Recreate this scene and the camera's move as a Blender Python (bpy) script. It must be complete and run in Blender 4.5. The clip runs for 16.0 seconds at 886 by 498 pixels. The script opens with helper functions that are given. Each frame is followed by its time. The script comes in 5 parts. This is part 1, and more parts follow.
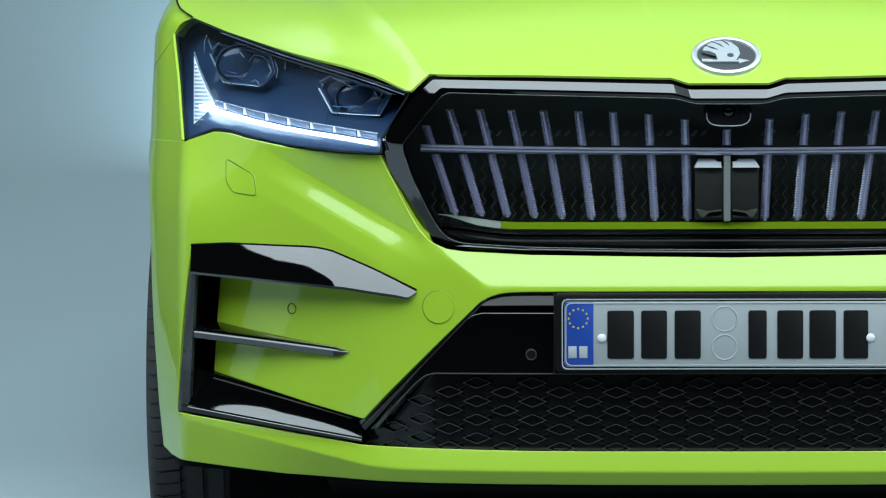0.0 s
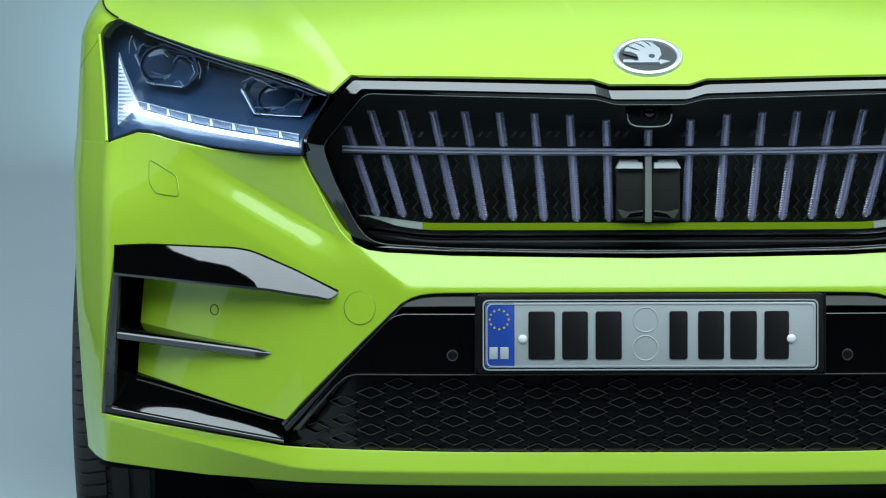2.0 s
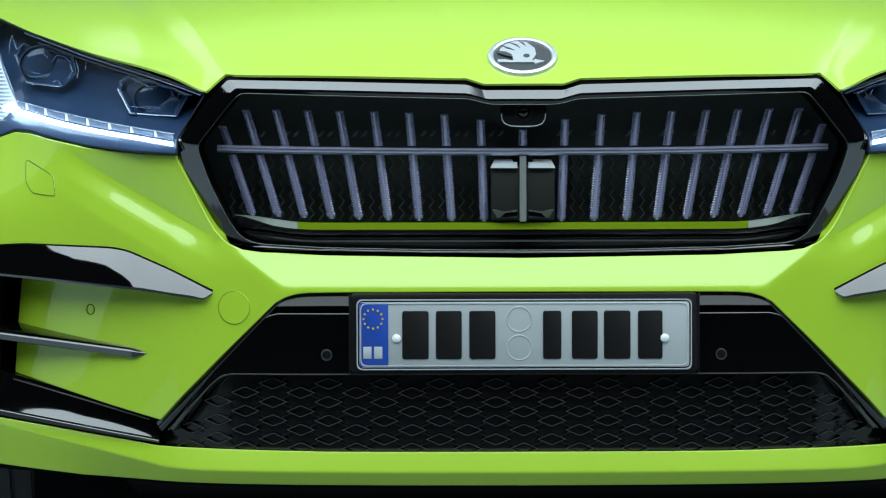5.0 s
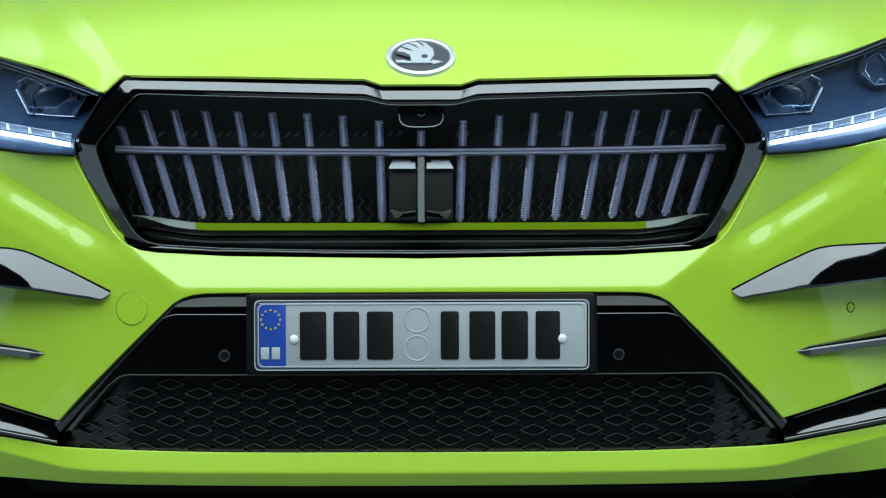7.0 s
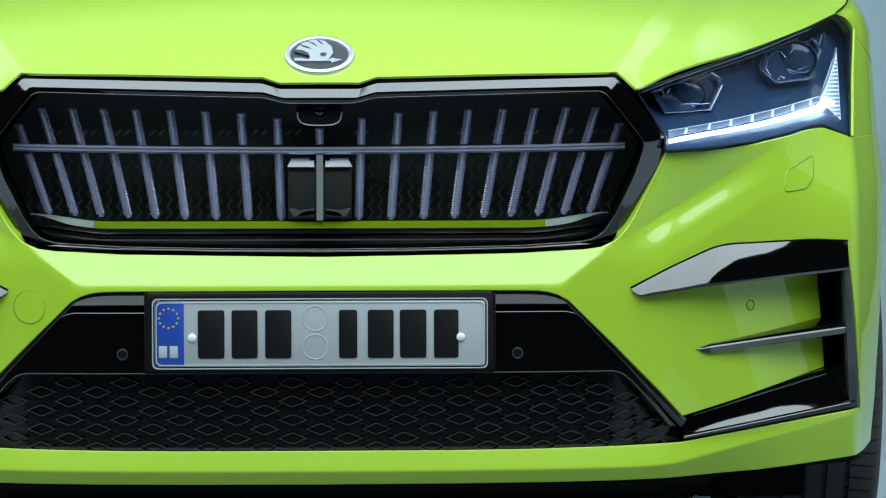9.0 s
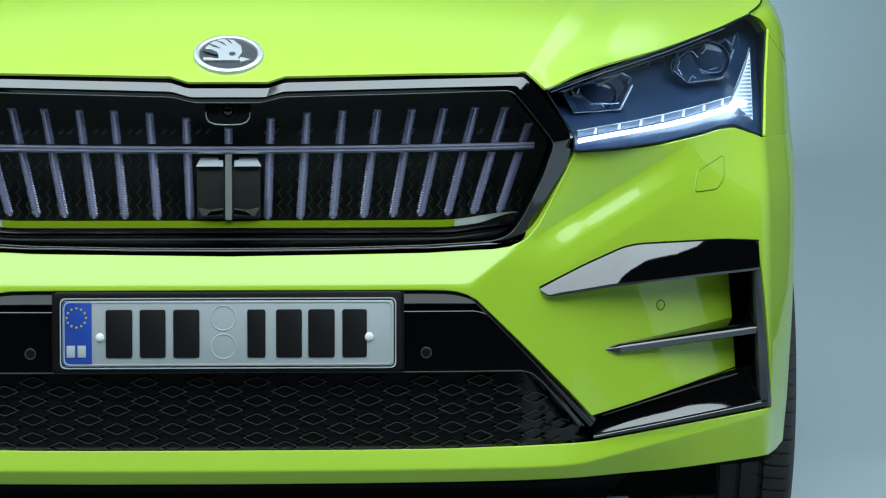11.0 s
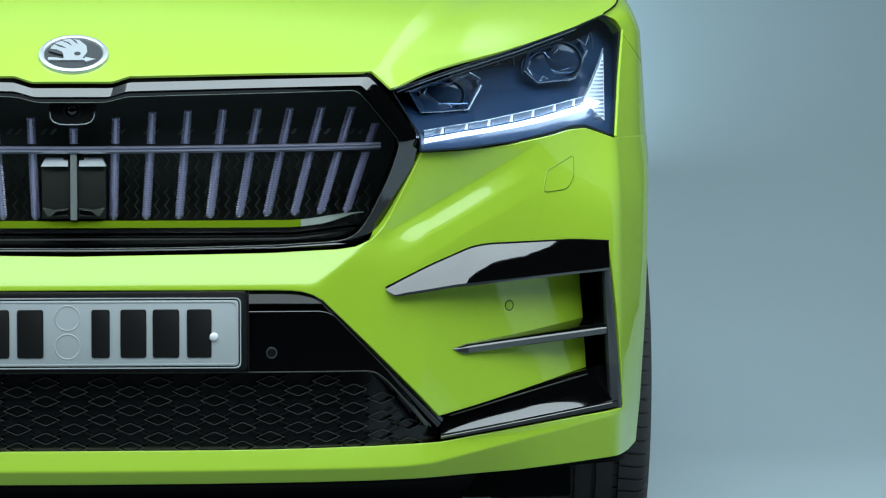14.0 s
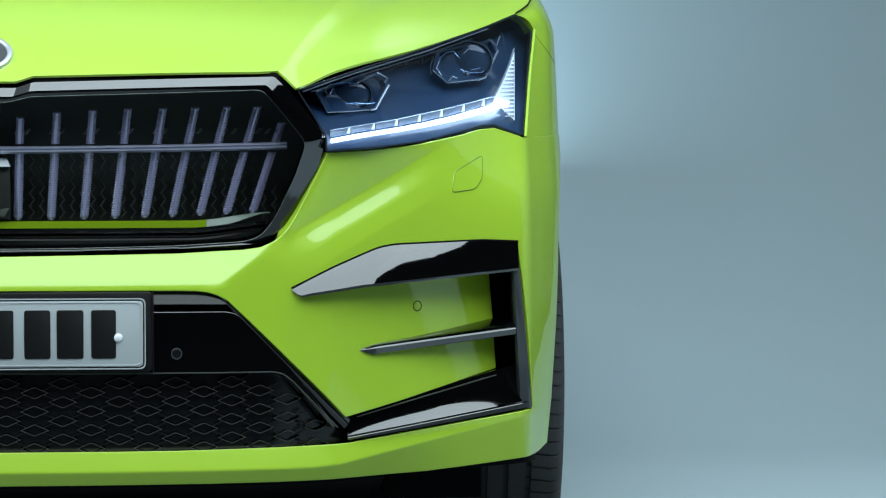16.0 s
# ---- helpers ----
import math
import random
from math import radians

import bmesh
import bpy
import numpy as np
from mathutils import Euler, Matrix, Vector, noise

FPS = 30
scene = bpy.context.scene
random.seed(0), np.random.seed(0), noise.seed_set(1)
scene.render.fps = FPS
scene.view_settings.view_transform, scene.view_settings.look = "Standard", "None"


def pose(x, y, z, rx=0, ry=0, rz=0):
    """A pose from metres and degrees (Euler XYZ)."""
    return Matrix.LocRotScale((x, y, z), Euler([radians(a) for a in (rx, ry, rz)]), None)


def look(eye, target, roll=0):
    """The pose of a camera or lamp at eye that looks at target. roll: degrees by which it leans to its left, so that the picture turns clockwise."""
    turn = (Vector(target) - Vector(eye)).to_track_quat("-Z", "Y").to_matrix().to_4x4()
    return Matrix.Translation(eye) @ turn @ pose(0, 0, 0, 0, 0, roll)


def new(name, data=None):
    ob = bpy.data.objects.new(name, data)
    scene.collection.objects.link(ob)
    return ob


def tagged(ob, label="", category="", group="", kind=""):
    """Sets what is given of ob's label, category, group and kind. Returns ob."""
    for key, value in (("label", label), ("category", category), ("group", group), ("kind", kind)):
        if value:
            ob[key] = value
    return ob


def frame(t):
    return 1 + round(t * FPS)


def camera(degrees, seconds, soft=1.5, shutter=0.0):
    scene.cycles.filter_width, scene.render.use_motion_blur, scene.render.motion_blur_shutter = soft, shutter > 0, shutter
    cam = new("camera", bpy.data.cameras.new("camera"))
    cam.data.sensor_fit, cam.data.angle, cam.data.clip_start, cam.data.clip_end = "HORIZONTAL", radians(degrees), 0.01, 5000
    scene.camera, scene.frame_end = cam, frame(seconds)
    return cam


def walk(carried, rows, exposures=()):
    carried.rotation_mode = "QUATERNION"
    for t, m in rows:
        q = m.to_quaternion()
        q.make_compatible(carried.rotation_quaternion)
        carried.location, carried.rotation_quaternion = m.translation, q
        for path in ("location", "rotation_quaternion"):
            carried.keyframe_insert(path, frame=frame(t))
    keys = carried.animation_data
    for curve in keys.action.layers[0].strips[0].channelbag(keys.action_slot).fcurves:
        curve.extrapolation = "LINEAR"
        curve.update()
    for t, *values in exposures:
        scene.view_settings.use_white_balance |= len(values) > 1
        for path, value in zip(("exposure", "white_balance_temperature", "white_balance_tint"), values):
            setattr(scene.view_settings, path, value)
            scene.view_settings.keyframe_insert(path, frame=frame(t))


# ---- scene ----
# camera: seconds, place, and yaw, pitch, roll in degrees
cam = camera(14.0, 16.0, soft=1.2)
PATH = [
    (0.0, -0.3409, -5.4522, 0.8926, 0.965, -2.759, 0.168),
    (0.5, -0.3192, -5.4498, 0.8943, 0.889, -2.777, 0.180),
    (1.0, -0.2969, -5.4480, 0.8963, 0.797, -2.787, 0.191),
    (1.5, -0.2770, -5.4480, 0.8979, 0.699, -2.802, 0.196),
    (2.0, -0.2582, -5.4490, 0.8990, 0.578, -2.815, 0.196),
    (2.5, -0.2416, -5.4504, 0.8999, 0.461, -2.825, 0.192),
    (3.0, -0.2234, -5.4515, 0.9003, 0.333, -2.832, 0.183),
    (5.5, -0.1071, -5.4482, 0.8880, -0.238, -2.714, 0.145),
    (6.0, -0.0882, -5.4491, 0.8893, -0.457, -2.724, 0.139),
    (6.5, -0.0718, -5.4499, 0.8920, -0.683, -2.750, 0.132),
    (7.0, -0.0551, -5.4498, 0.8962, -0.919, -2.793, 0.127),
    (7.5, -0.0394, -5.4483, 0.9012, -1.133, -2.850, 0.122),
    (8.0, -0.0208, -5.4483, 0.9066, -1.359, -2.914, 0.118),
    (8.5, -0.0015, -5.4470, 0.9117, -1.555, -2.974, 0.114),
    (9.0, 0.0192, -5.4453, 0.9153, -1.755, -3.024, 0.105),
    (11.5, 0.1316, -5.4478, 0.9128, -2.434, -3.013, 0.017),
    (12.0, 0.1596, -5.4507, 0.9107, -2.580, -2.985, 0.005),
    (12.5, 0.1867, -5.4520, 0.9081, -2.707, -2.957, 0.003),
    (13.0, 0.2145, -5.4517, 0.9053, -2.859, -2.928, 0.010),
    (13.5, 0.2386, -5.4504, 0.9027, -2.980, -2.897, 0.019),
    (14.0, 0.2630, -5.4476, 0.8997, -3.111, -2.873, 0.031),
    (14.5, 0.2881, -5.4434, 0.8975, -3.237, -2.849, 0.041),
    (15.0, 0.3142, -5.4396, 0.8953, -3.378, -2.828, 0.049),
    (15.5, 0.3389, -5.4357, 0.8931, -3.483, -2.807, 0.055),
    (16.0, 0.3624, -5.4318, 0.8908, -3.573, -2.788, 0.062),
]
walk(cam, [(t, pose(x, y, z, 0, 0, yaw) @ pose(0, 0, 0, 90 + pitch) @ pose(0, 0, 0, 0, 0, -roll)) for t, x, y, z, yaw, pitch, roll in PATH])

# ---- world and studio lights ----
world = bpy.data.worlds.new("studio")
scene.world = world
world.use_nodes = True
world.node_tree.nodes["Background"].inputs[0].default_value = (0.62, 0.80, 1.0, 1)
world.node_tree.nodes["Background"].inputs[1].default_value = 0.10


def area_lamp(name, eye, target, w, h, watts, color):
    data = bpy.data.lights.new(name, "AREA")
    data.shape, data.size, data.size_y, data.energy, data.color = "RECTANGLE", w, h, watts, color
    ob = new(name, data)
    ob.matrix_world = look(eye, target)
    return ob


area_lamp("front_softbox", (0, -2.2, 3.6), (0, -2.2, 0.0), 9.4, 5.6, 694, (0.775, 0.93, 1.0))
rear = area_lamp("rear_softbox", (0, 3.25, 3.6), (0, 3.25, 0.0), 7.0, 5.3, 202, (0.75, 0.925, 1.0))


def uneven(lamp, stops, fade):
    """Bands in the lamp's glow, from its middle line out to its edges, added to shape the bonnet's highlights."""
    lamp.data.use_nodes = True
    t = lamp.data.node_tree
    em = t.nodes["Emission"]
    geo, sep, ramp = t.nodes.new("ShaderNodeNewGeometry"), t.nodes.new("ShaderNodeSeparateXYZ"), t.nodes.new("ShaderNodeValToRGB")
    sub, mul = t.nodes.new("ShaderNodeMath"), t.nodes.new("ShaderNodeMath")
    sub.operation, mul.operation = "SUBTRACT", "ABSOLUTE"
    dbl = t.nodes.new("ShaderNodeMath")
    dbl.operation = "MULTIPLY"
    sub.inputs[1].default_value, dbl.inputs[1].default_value = 0.5, 2.0
    ramp.color_ramp.interpolation = "EASE"
    while len(ramp.color_ramp.elements) < len(stops):
        ramp.color_ramp.elements.new(0.5)
    for e, (p, v) in zip(ramp.color_ramp.elements, stops):
        e.position, e.color = p, (v, v, v, 1)
    # dimmer towards the back wall
    back = t.nodes.new("ShaderNodeMapRange")
    back.interpolation_type = "SMOOTHSTEP"
    for k, v in zip(("From Min", "From Max", "To Min", "To Max"), fade):
        back.inputs[k].default_value = v
    both = t.nodes.new("ShaderNodeMath")
    both.operation = "MULTIPLY"
    for a, b in ((sep.outputs[1], back.inputs["Value"]), (ramp.outputs[0], both.inputs[0]), (back.outputs[0], both.inputs[1]), (geo.outputs["Parametric"], sep.inputs[0]), (sep.outputs[0], sub.inputs[0]), (sub.outputs[0], mul.inputs[0]), (mul.outputs[0], dbl.inputs[0]), (dbl.outputs[0], ramp.inputs[0]), (both.outputs[0], em.inputs["Strength"])):
        t.links.new(a, b)


uneven(rear, ((0.0, 0.24), (0.36, 0.25), (0.44, 1.0), (0.50, 1.0), (0.585, 0.31), (1.0, 0.27)), (0.36, 0.74, 1.0, 0.0))
area_lamp("backdrop_light", (0, 4.72, 0.70), (0, 5.5, 1.5), 2.1, 0.35, 72, (0.60, 0.86, 1.0))


# ---- materials ----
def material(name, color, rough=0.5, metal=0.0, coat=0.0, spec=0.5, grain=0.0, scale=60.0, bump=0.0, vary=0.0):
    m = bpy.data.materials.new(name)
    m.use_nodes = True
    t = m.node_tree
    b = t.nodes["Principled BSDF"]
    b.inputs["Base Color"].default_value = (*color, 1)
    b.inputs["Roughness"].default_value = rough
    b.inputs["Metallic"].default_value = metal
    b.inputs["Coat Weight"].default_value = coat
    b.inputs["Coat Roughness"].default_value = 0.03
    b.inputs["Specular IOR Level"].default_value = spec
    if grain or bump or vary:
        co = t.nodes.new("ShaderNodeTexCoord")
        fine = t.nodes.new("ShaderNodeTexNoise")
        fine.inputs["Scale"].default_value, fine.inputs["Detail"].default_value = scale, 4
        t.links.new(co.outputs["Object"], fine.inputs["Vector"])
        wide = t.nodes.new("ShaderNodeTexNoise")
        wide.inputs["Scale"].default_value, wide.inputs["Detail"].default_value = scale / 25, 3
        t.links.new(co.outputs["Object"], wide.inputs["Vector"])
        if grain:
            add = t.nodes.new("ShaderNodeMath")
            add.operation = "ADD"
            t.links.new(fine.outputs["Fac"], add.inputs[0])
            t.links.new(wide.outputs["Fac"], add.inputs[1])
            ramp = t.nodes.new("ShaderNodeMapRange")
            ramp.inputs["From Min"].default_value, ramp.inputs["From Max"].default_value = 0.6, 1.4
            ramp.inputs["To Min"].default_value, ramp.inputs["To Max"].default_value = max(0.0, rough - grain), rough + grain
            t.links.new(add.outputs[0], ramp.inputs["Value"])
            t.links.new(ramp.outputs[0], b.inputs["Roughness"])
        if vary:
            mix = t.nodes.new("ShaderNodeMix")
            mix.data_type = "RGBA"
            mix.inputs["A"].default_value = (*[c * (1 - vary) for c in color], 1)
            mix.inputs["B"].default_value = (*[min(1, c * (1 + vary)) for c in color], 1)
            t.links.new(wide.outputs["Fac"], mix.inputs["Factor"])
            t.links.new(mix.outputs["Result"], b.inputs["Base Color"])
        if bump:
            bp = t.nodes.new("ShaderNodeBump")
            bp.inputs["Strength"].default_value, bp.inputs["Distance"].default_value = bump, 0.001
            t.links.new(fine.outputs["Fac"], bp.inputs["Height"])
            t.links.new(bp.outputs[0], b.inputs["Normal"])
    return m


def glowing(name, color, strength):
    m = material(name, (0.30, 0.35, 0.40), 0.3)
    b = m.node_tree.nodes["Principled BSDF"]
    b.inputs["Emission Color"].default_value = (*color, 1)
    b.inputs["Emission Strength"].default_value = strength
    return m


def clear(name, tint, ior=1.45):
    """Thin clear plastic: see-through, with gloss by its angle."""
    m = bpy.data.materials.new(name)
    m.use_nodes = True
    t = m.node_tree
    t.nodes.clear()
    out, mix = t.nodes.new("ShaderNodeOutputMaterial"), t.nodes.new("ShaderNodeMixShader")
    see, gloss, fr = t.nodes.new("ShaderNodeBsdfTransparent"), t.nodes.new("ShaderNodeBsdfGlossy"), t.nodes.new("ShaderNodeFresnel")
    see.inputs[0].default_value = (*tint, 1)
    gloss.inputs["Roughness"].default_value = 0.02
    fr.inputs[0].default_value = ior
    t.links.new(fr.outputs[0], mix.inputs[0])
    t.links.new(see.outputs[0], mix.inputs[1])
    t.links.new(gloss.outputs[0], mix.inputs[2])
    t.links.new(mix.outputs[0], out.inputs[0])
    return m


PAINT = material("lime_paint", (0.343, 0.542, 0.0255), 0.38, 0.0, 1.0, 0.5, grain=0.04, scale=900, vary=0.02)
GLOSS = material("gloss_black", (0.0016, 0.0016, 0.0018), 0.05, 0.0, 1.0, 0.6, grain=0.02, scale=40)
GLOSS.node_tree.nodes["Principled BSDF"].inputs["Coat IOR"].default_value = 1.55
GLOSS.node_tree.nodes["Principled BSDF"].inputs["Coat Roughness"].default_value = 0.055
SATIN = material("satin_black_plastic", (0.0035, 0.0035, 0.004), 0.42, 0.0, 0.0, 0.25, bump=0.25, scale=900, grain=0.08)
RUBBER = material("tyre_rubber", (0.030, 0.031, 0.032), 0.62, bump=0.4, scale=500, grain=0.1, vary=0.3)
LINER = material("black_liner", (0.003, 0.003, 0.0035), 0.8, 0.0, 0.0, 0.1, bump=0.5, scale=300, vary=0.3)
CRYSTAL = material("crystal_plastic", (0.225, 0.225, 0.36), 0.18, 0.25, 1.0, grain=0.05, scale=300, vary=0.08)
CRYSTALGLINT = material("crystal_glint", (0.42, 0.43, 0.56), 0.12, 0.3, 1.0, grain=0.05, scale=400)
BADGEDARK = material("badge_grey", (0.06, 0.065, 0.07), 0.35, 0.4, grain=0.06, scale=300)
HOUSING = material("lamp_housing", (0.018, 0.044, 0.098), 0.3, 0.0, 0.5, grain=0.02, scale=120)
BEZEL = material("lamp_bezel", (0.35, 0.42, 0.5), 0.25, 0.5, grain=0.05, scale=200)
LENS = material("projector_lens", (0.026, 0.045, 0.080), 0.06, 0.0, 0.5, 0.4)
COVER = clear("lamp_cover", (0.86, 0.92, 1.0))
DRL = glowing("running_light", (0.66, 0.85, 1.0), 10.0)
DRLSOFT = glowing("running_light_side", (0.70, 0.87, 1.0), 0.85)
PRISM = material("prism_plastic", (0.5, 0.58, 0.68), 0.12, 0.3, 1.0)
PLATEWHITE = material("plate_white", (0.40, 0.435, 0.445), 0.35, 0.0, 0.3, grain=0.06, scale=80, vary=0.03)
PLATEBLUE = material("plate_blue", (0.012, 0.055, 0.32), 0.35, 0.0, 0.3, grain=0.06, scale=80)
PLATEBLACK = material("plate_black", (0.006, 0.006, 0.006), 0.5, 0.0, 0.0, 0.2, grain=0.06, scale=80)
PLATEGOLD = material("plate_gold", (0.55, 0.42, 0.05), 0.4)
MESHRIM = material("mesh_rim", (0.050, 0.054, 0.046), 0.35, 0.0, 0.0, 0.5, grain=0.06, scale=200)
TRIM = material("light_grey_trim", (0.62, 0.66, 0.68), 0.35, 0.0, 0.4, grain=0.05, scale=80)
# grey and green of the sill paint in what it would reflect
SILLEND = material("sill_grey_reflection", (0.13, 0.165, 0.135), 0.4, 0.0, 0.2, 0.4, grain=0.05, scale=80)
SILL = material("sill_green_reflection", (0.125, 0.200, 0.001), 0.6, 0.0, 0.0, 0.05, grain=0.05, scale=80)
SCREW = material("screw_cap", (0.72, 0.75, 0.76), 0.35, grain=0.05, scale=90)
RIM = material("wheel_metal", (0.05, 0.05, 0.055), 0.3, 0.8, grain=0.05, scale=60)
GAP = material("panel_gap", (0.05, 0.09, 0.004), 0.6)
BACKDROP = material("studio_wall_paint", (0.415, 0.505, 0.535), 0.85, bump=0.1, scale=30, vary=0.04)
GRILLEBACK = material("grille_backing", (0.042, 0.050, 0.046), 0.45, 0.0, 0.0, 0.4, bump=0.3, scale=500, grain=0.1)
BADGESILVER = material("badge_silver", (0.64, 0.68, 0.71), 0.34, 0.8, 0.3)
MESHPLATE = material("mesh_plate_black", (0.006, 0.0065, 0.007), 0.17, 0.0, 0.0, 0.42, grain=0.05, scale=80)
BROW = material("brow_black", (0.004, 0.0045, 0.005), 0.10, 0.0, 0.0, 0.35, grain=0.03, scale=60)
SENSORFACE = material("sensor_black", (0.003, 0.0035, 0.004), 0.3, 0.0, 0.0, 0.3, grain=0.05, scale=200)
GLINTGREY = material("glint_grey", (0.15, 0.17, 0.16), 0.3, 0.0, 0.3, 0.5, grain=0.05, scale=120)
BARGREY = material("bar_reflection_grey", (0.030, 0.034, 0.038), 0.32, 0.0, 0.4, 0.5, grain=0.06, scale=150)
RADARGREY = material("radar_foot", (0.055, 0.062, 0.050), 0.4, 0.0, 0.2, 0.4, grain=0.05, scale=150)
RADARBLACK = material("radar_black", (0.016, 0.018, 0.015), 0.4, 0.0, 0.0, 0.3, grain=0.06, scale=200)
BARCRYSTAL = material("bar_crystal", (0.31, 0.325, 0.44), 0.16, 0.3, 1.0, grain=0.06, scale=250, vary=0.1)
LAMPEDGE = material("lamp_edge", (0.006, 0.011, 0.020), 0.45, 0.0, 0.0, 0.3, grain=0.05, scale=200)
SENSORRING = material("sensor_ring", (0.05, 0.056, 0.06), 0.4)
FLOORSIDE = material("unseen_side_floor", (0.32, 0.38, 0.405), 0.75, bump=0.1, scale=30, vary=0.05)
FLOORGREY = material("unseen_front_floor", (0.10, 0.12, 0.13), 0.7, bump=0.1, scale=30, vary=0.05)
GREYWALL = material("unseen_grey_wall", (0.20, 0.23, 0.26), 0.95, 0.0, 0.0, 0.0, bump=0.3, scale=40, vary=0.3)
PALEWALL = material("pale_bounce_wall", (0.60, 0.66, 0.70), 0.9, 0.0, 0.0, 0.1, bump=0.2, scale=30, vary=0.05)
DARKWALL = material("unseen_dark_surface", (0.006, 0.0065, 0.0075), 0.95, 0.0, 0.0, 0.0, bump=0.3, scale=40, vary=0.3)


# ---- building helpers ----
def profile(xs, ys, soft):
    """A softened run of straight pieces, as a function."""
    lo, hi = xs[0] - 0.6, xs[-1] + 0.6
    g = np.linspace(lo, hi, 3000)
    v = np.interp(g, xs, ys)
    v = np.where(g < xs[0], ys[0] + (g - xs[0]) * (ys[1] - ys[0]) / (xs[1] - xs[0]), v)
    v = np.where(g > xs[-1], ys[-1] + (g - xs[-1]) * (ys[-1] - ys[-2]) / (xs[-1] - xs[-2]), v)
    n = max(1, int(soft / (g[1] - g[0])))
    k = np.exp(-0.5 * (np.arange(-3 * n, 3 * n + 1) / n) ** 2)
    v = np.convolve(np.pad(v, 3 * n, mode="edge"), k / k.sum(), mode="valid")
    return lambda x: np.interp(x, g, v)


def soft(d, k=0.006):
    """max(0, d), rounded over k."""
    return 0.5 * (d + np.sqrt(d * d + k * k))


def step(d, w):
    """0 to 1 as d goes from 0 to w."""
    h = np.clip(d / w, 0, 1)
    return h * h * (3 - 2 * h)


def link(name, mesh, mat, parent=None, label=""):
    if mat:
        mesh.materials.append(mat)
    ob = new(name, mesh)
    # a thing, its parts and their pieces: no deeper
    while parent and parent.parent and parent.parent.parent:
        parent = parent.parent
    if parent:
        ob.parent = parent
    return tagged(ob, label)


def part(name, bm, mat, parent=None, label="", angle=32):
    bmesh.ops.recalc_face_normals(bm, faces=bm.faces[:])
    mesh = bpy.data.meshes.new(name)
    bm.to_mesh(mesh)
    bm.free()
    for p in mesh.polygons:
        p.use_smooth = True
    mesh.set_sharp_from_angle(angle=radians(angle))
    return link(name, mesh, mat, parent, label)


def thing(name, label, category, group="", kind=""):
    return tagged(new(name), label, category, group, kind)


def inside(pts, poly):
    p, q = np.asarray(poly), np.roll(np.asarray(poly), -1, axis=0)
    x, y = pts[:, :1], pts[:, 1:]
    cross = (p[:, 1] > y) != (q[:, 1] > y)
    with np.errstate(divide="ignore", invalid="ignore"):
        at = (q[:, 0] - p[:, 0]) * (y - p[:, 1]) / (q[:, 1] - p[:, 1]) + p[:, 0]
    return (np.sum(cross & (x < at), axis=1) % 2) == 1


def resample(poly, size, closed=True):
    out, n = [], len(poly)
    for i in range(n if closed else n - 1):
        a, b = np.array(poly[i], float), np.array(poly[(i + 1) % n], float)
        m = max(1, int(math.ceil(np.linalg.norm(b - a) / size)))
        out += [tuple(a + (b - a) * j / m) for j in range(m)]
    return out if closed else out + [tuple(poly[-1])]


def rounded(poly, r, n=3):
    """Cuts each corner of a closed outline by r and rounds it."""
    out, c = [], len(poly)
    for i in range(c):
        p, a, b = (np.array(poly[(i + k) % c], float) for k in (0, -1, 1))
        la, lb = np.linalg.norm(a - p), np.linalg.norm(b - p)
        k = r(*poly[i]) if callable(r) else r
        u, v = p + (a - p) * min(k, la * 0.45) / la, p + (b - p) * min(k, lb * 0.45) / lb
        for j in range(n + 1):
            t = j / n
            out.append(tuple((1 - t) ** 2 * u + 2 * t * (1 - t) * p + t * t * v))
    return out


def mirror_half(half):
    """A closed outline from its right half, listed from the top middle to the bottom middle."""
    return list(half) + [(-x, z) for x, z in reversed(half) if x > 1e-6]


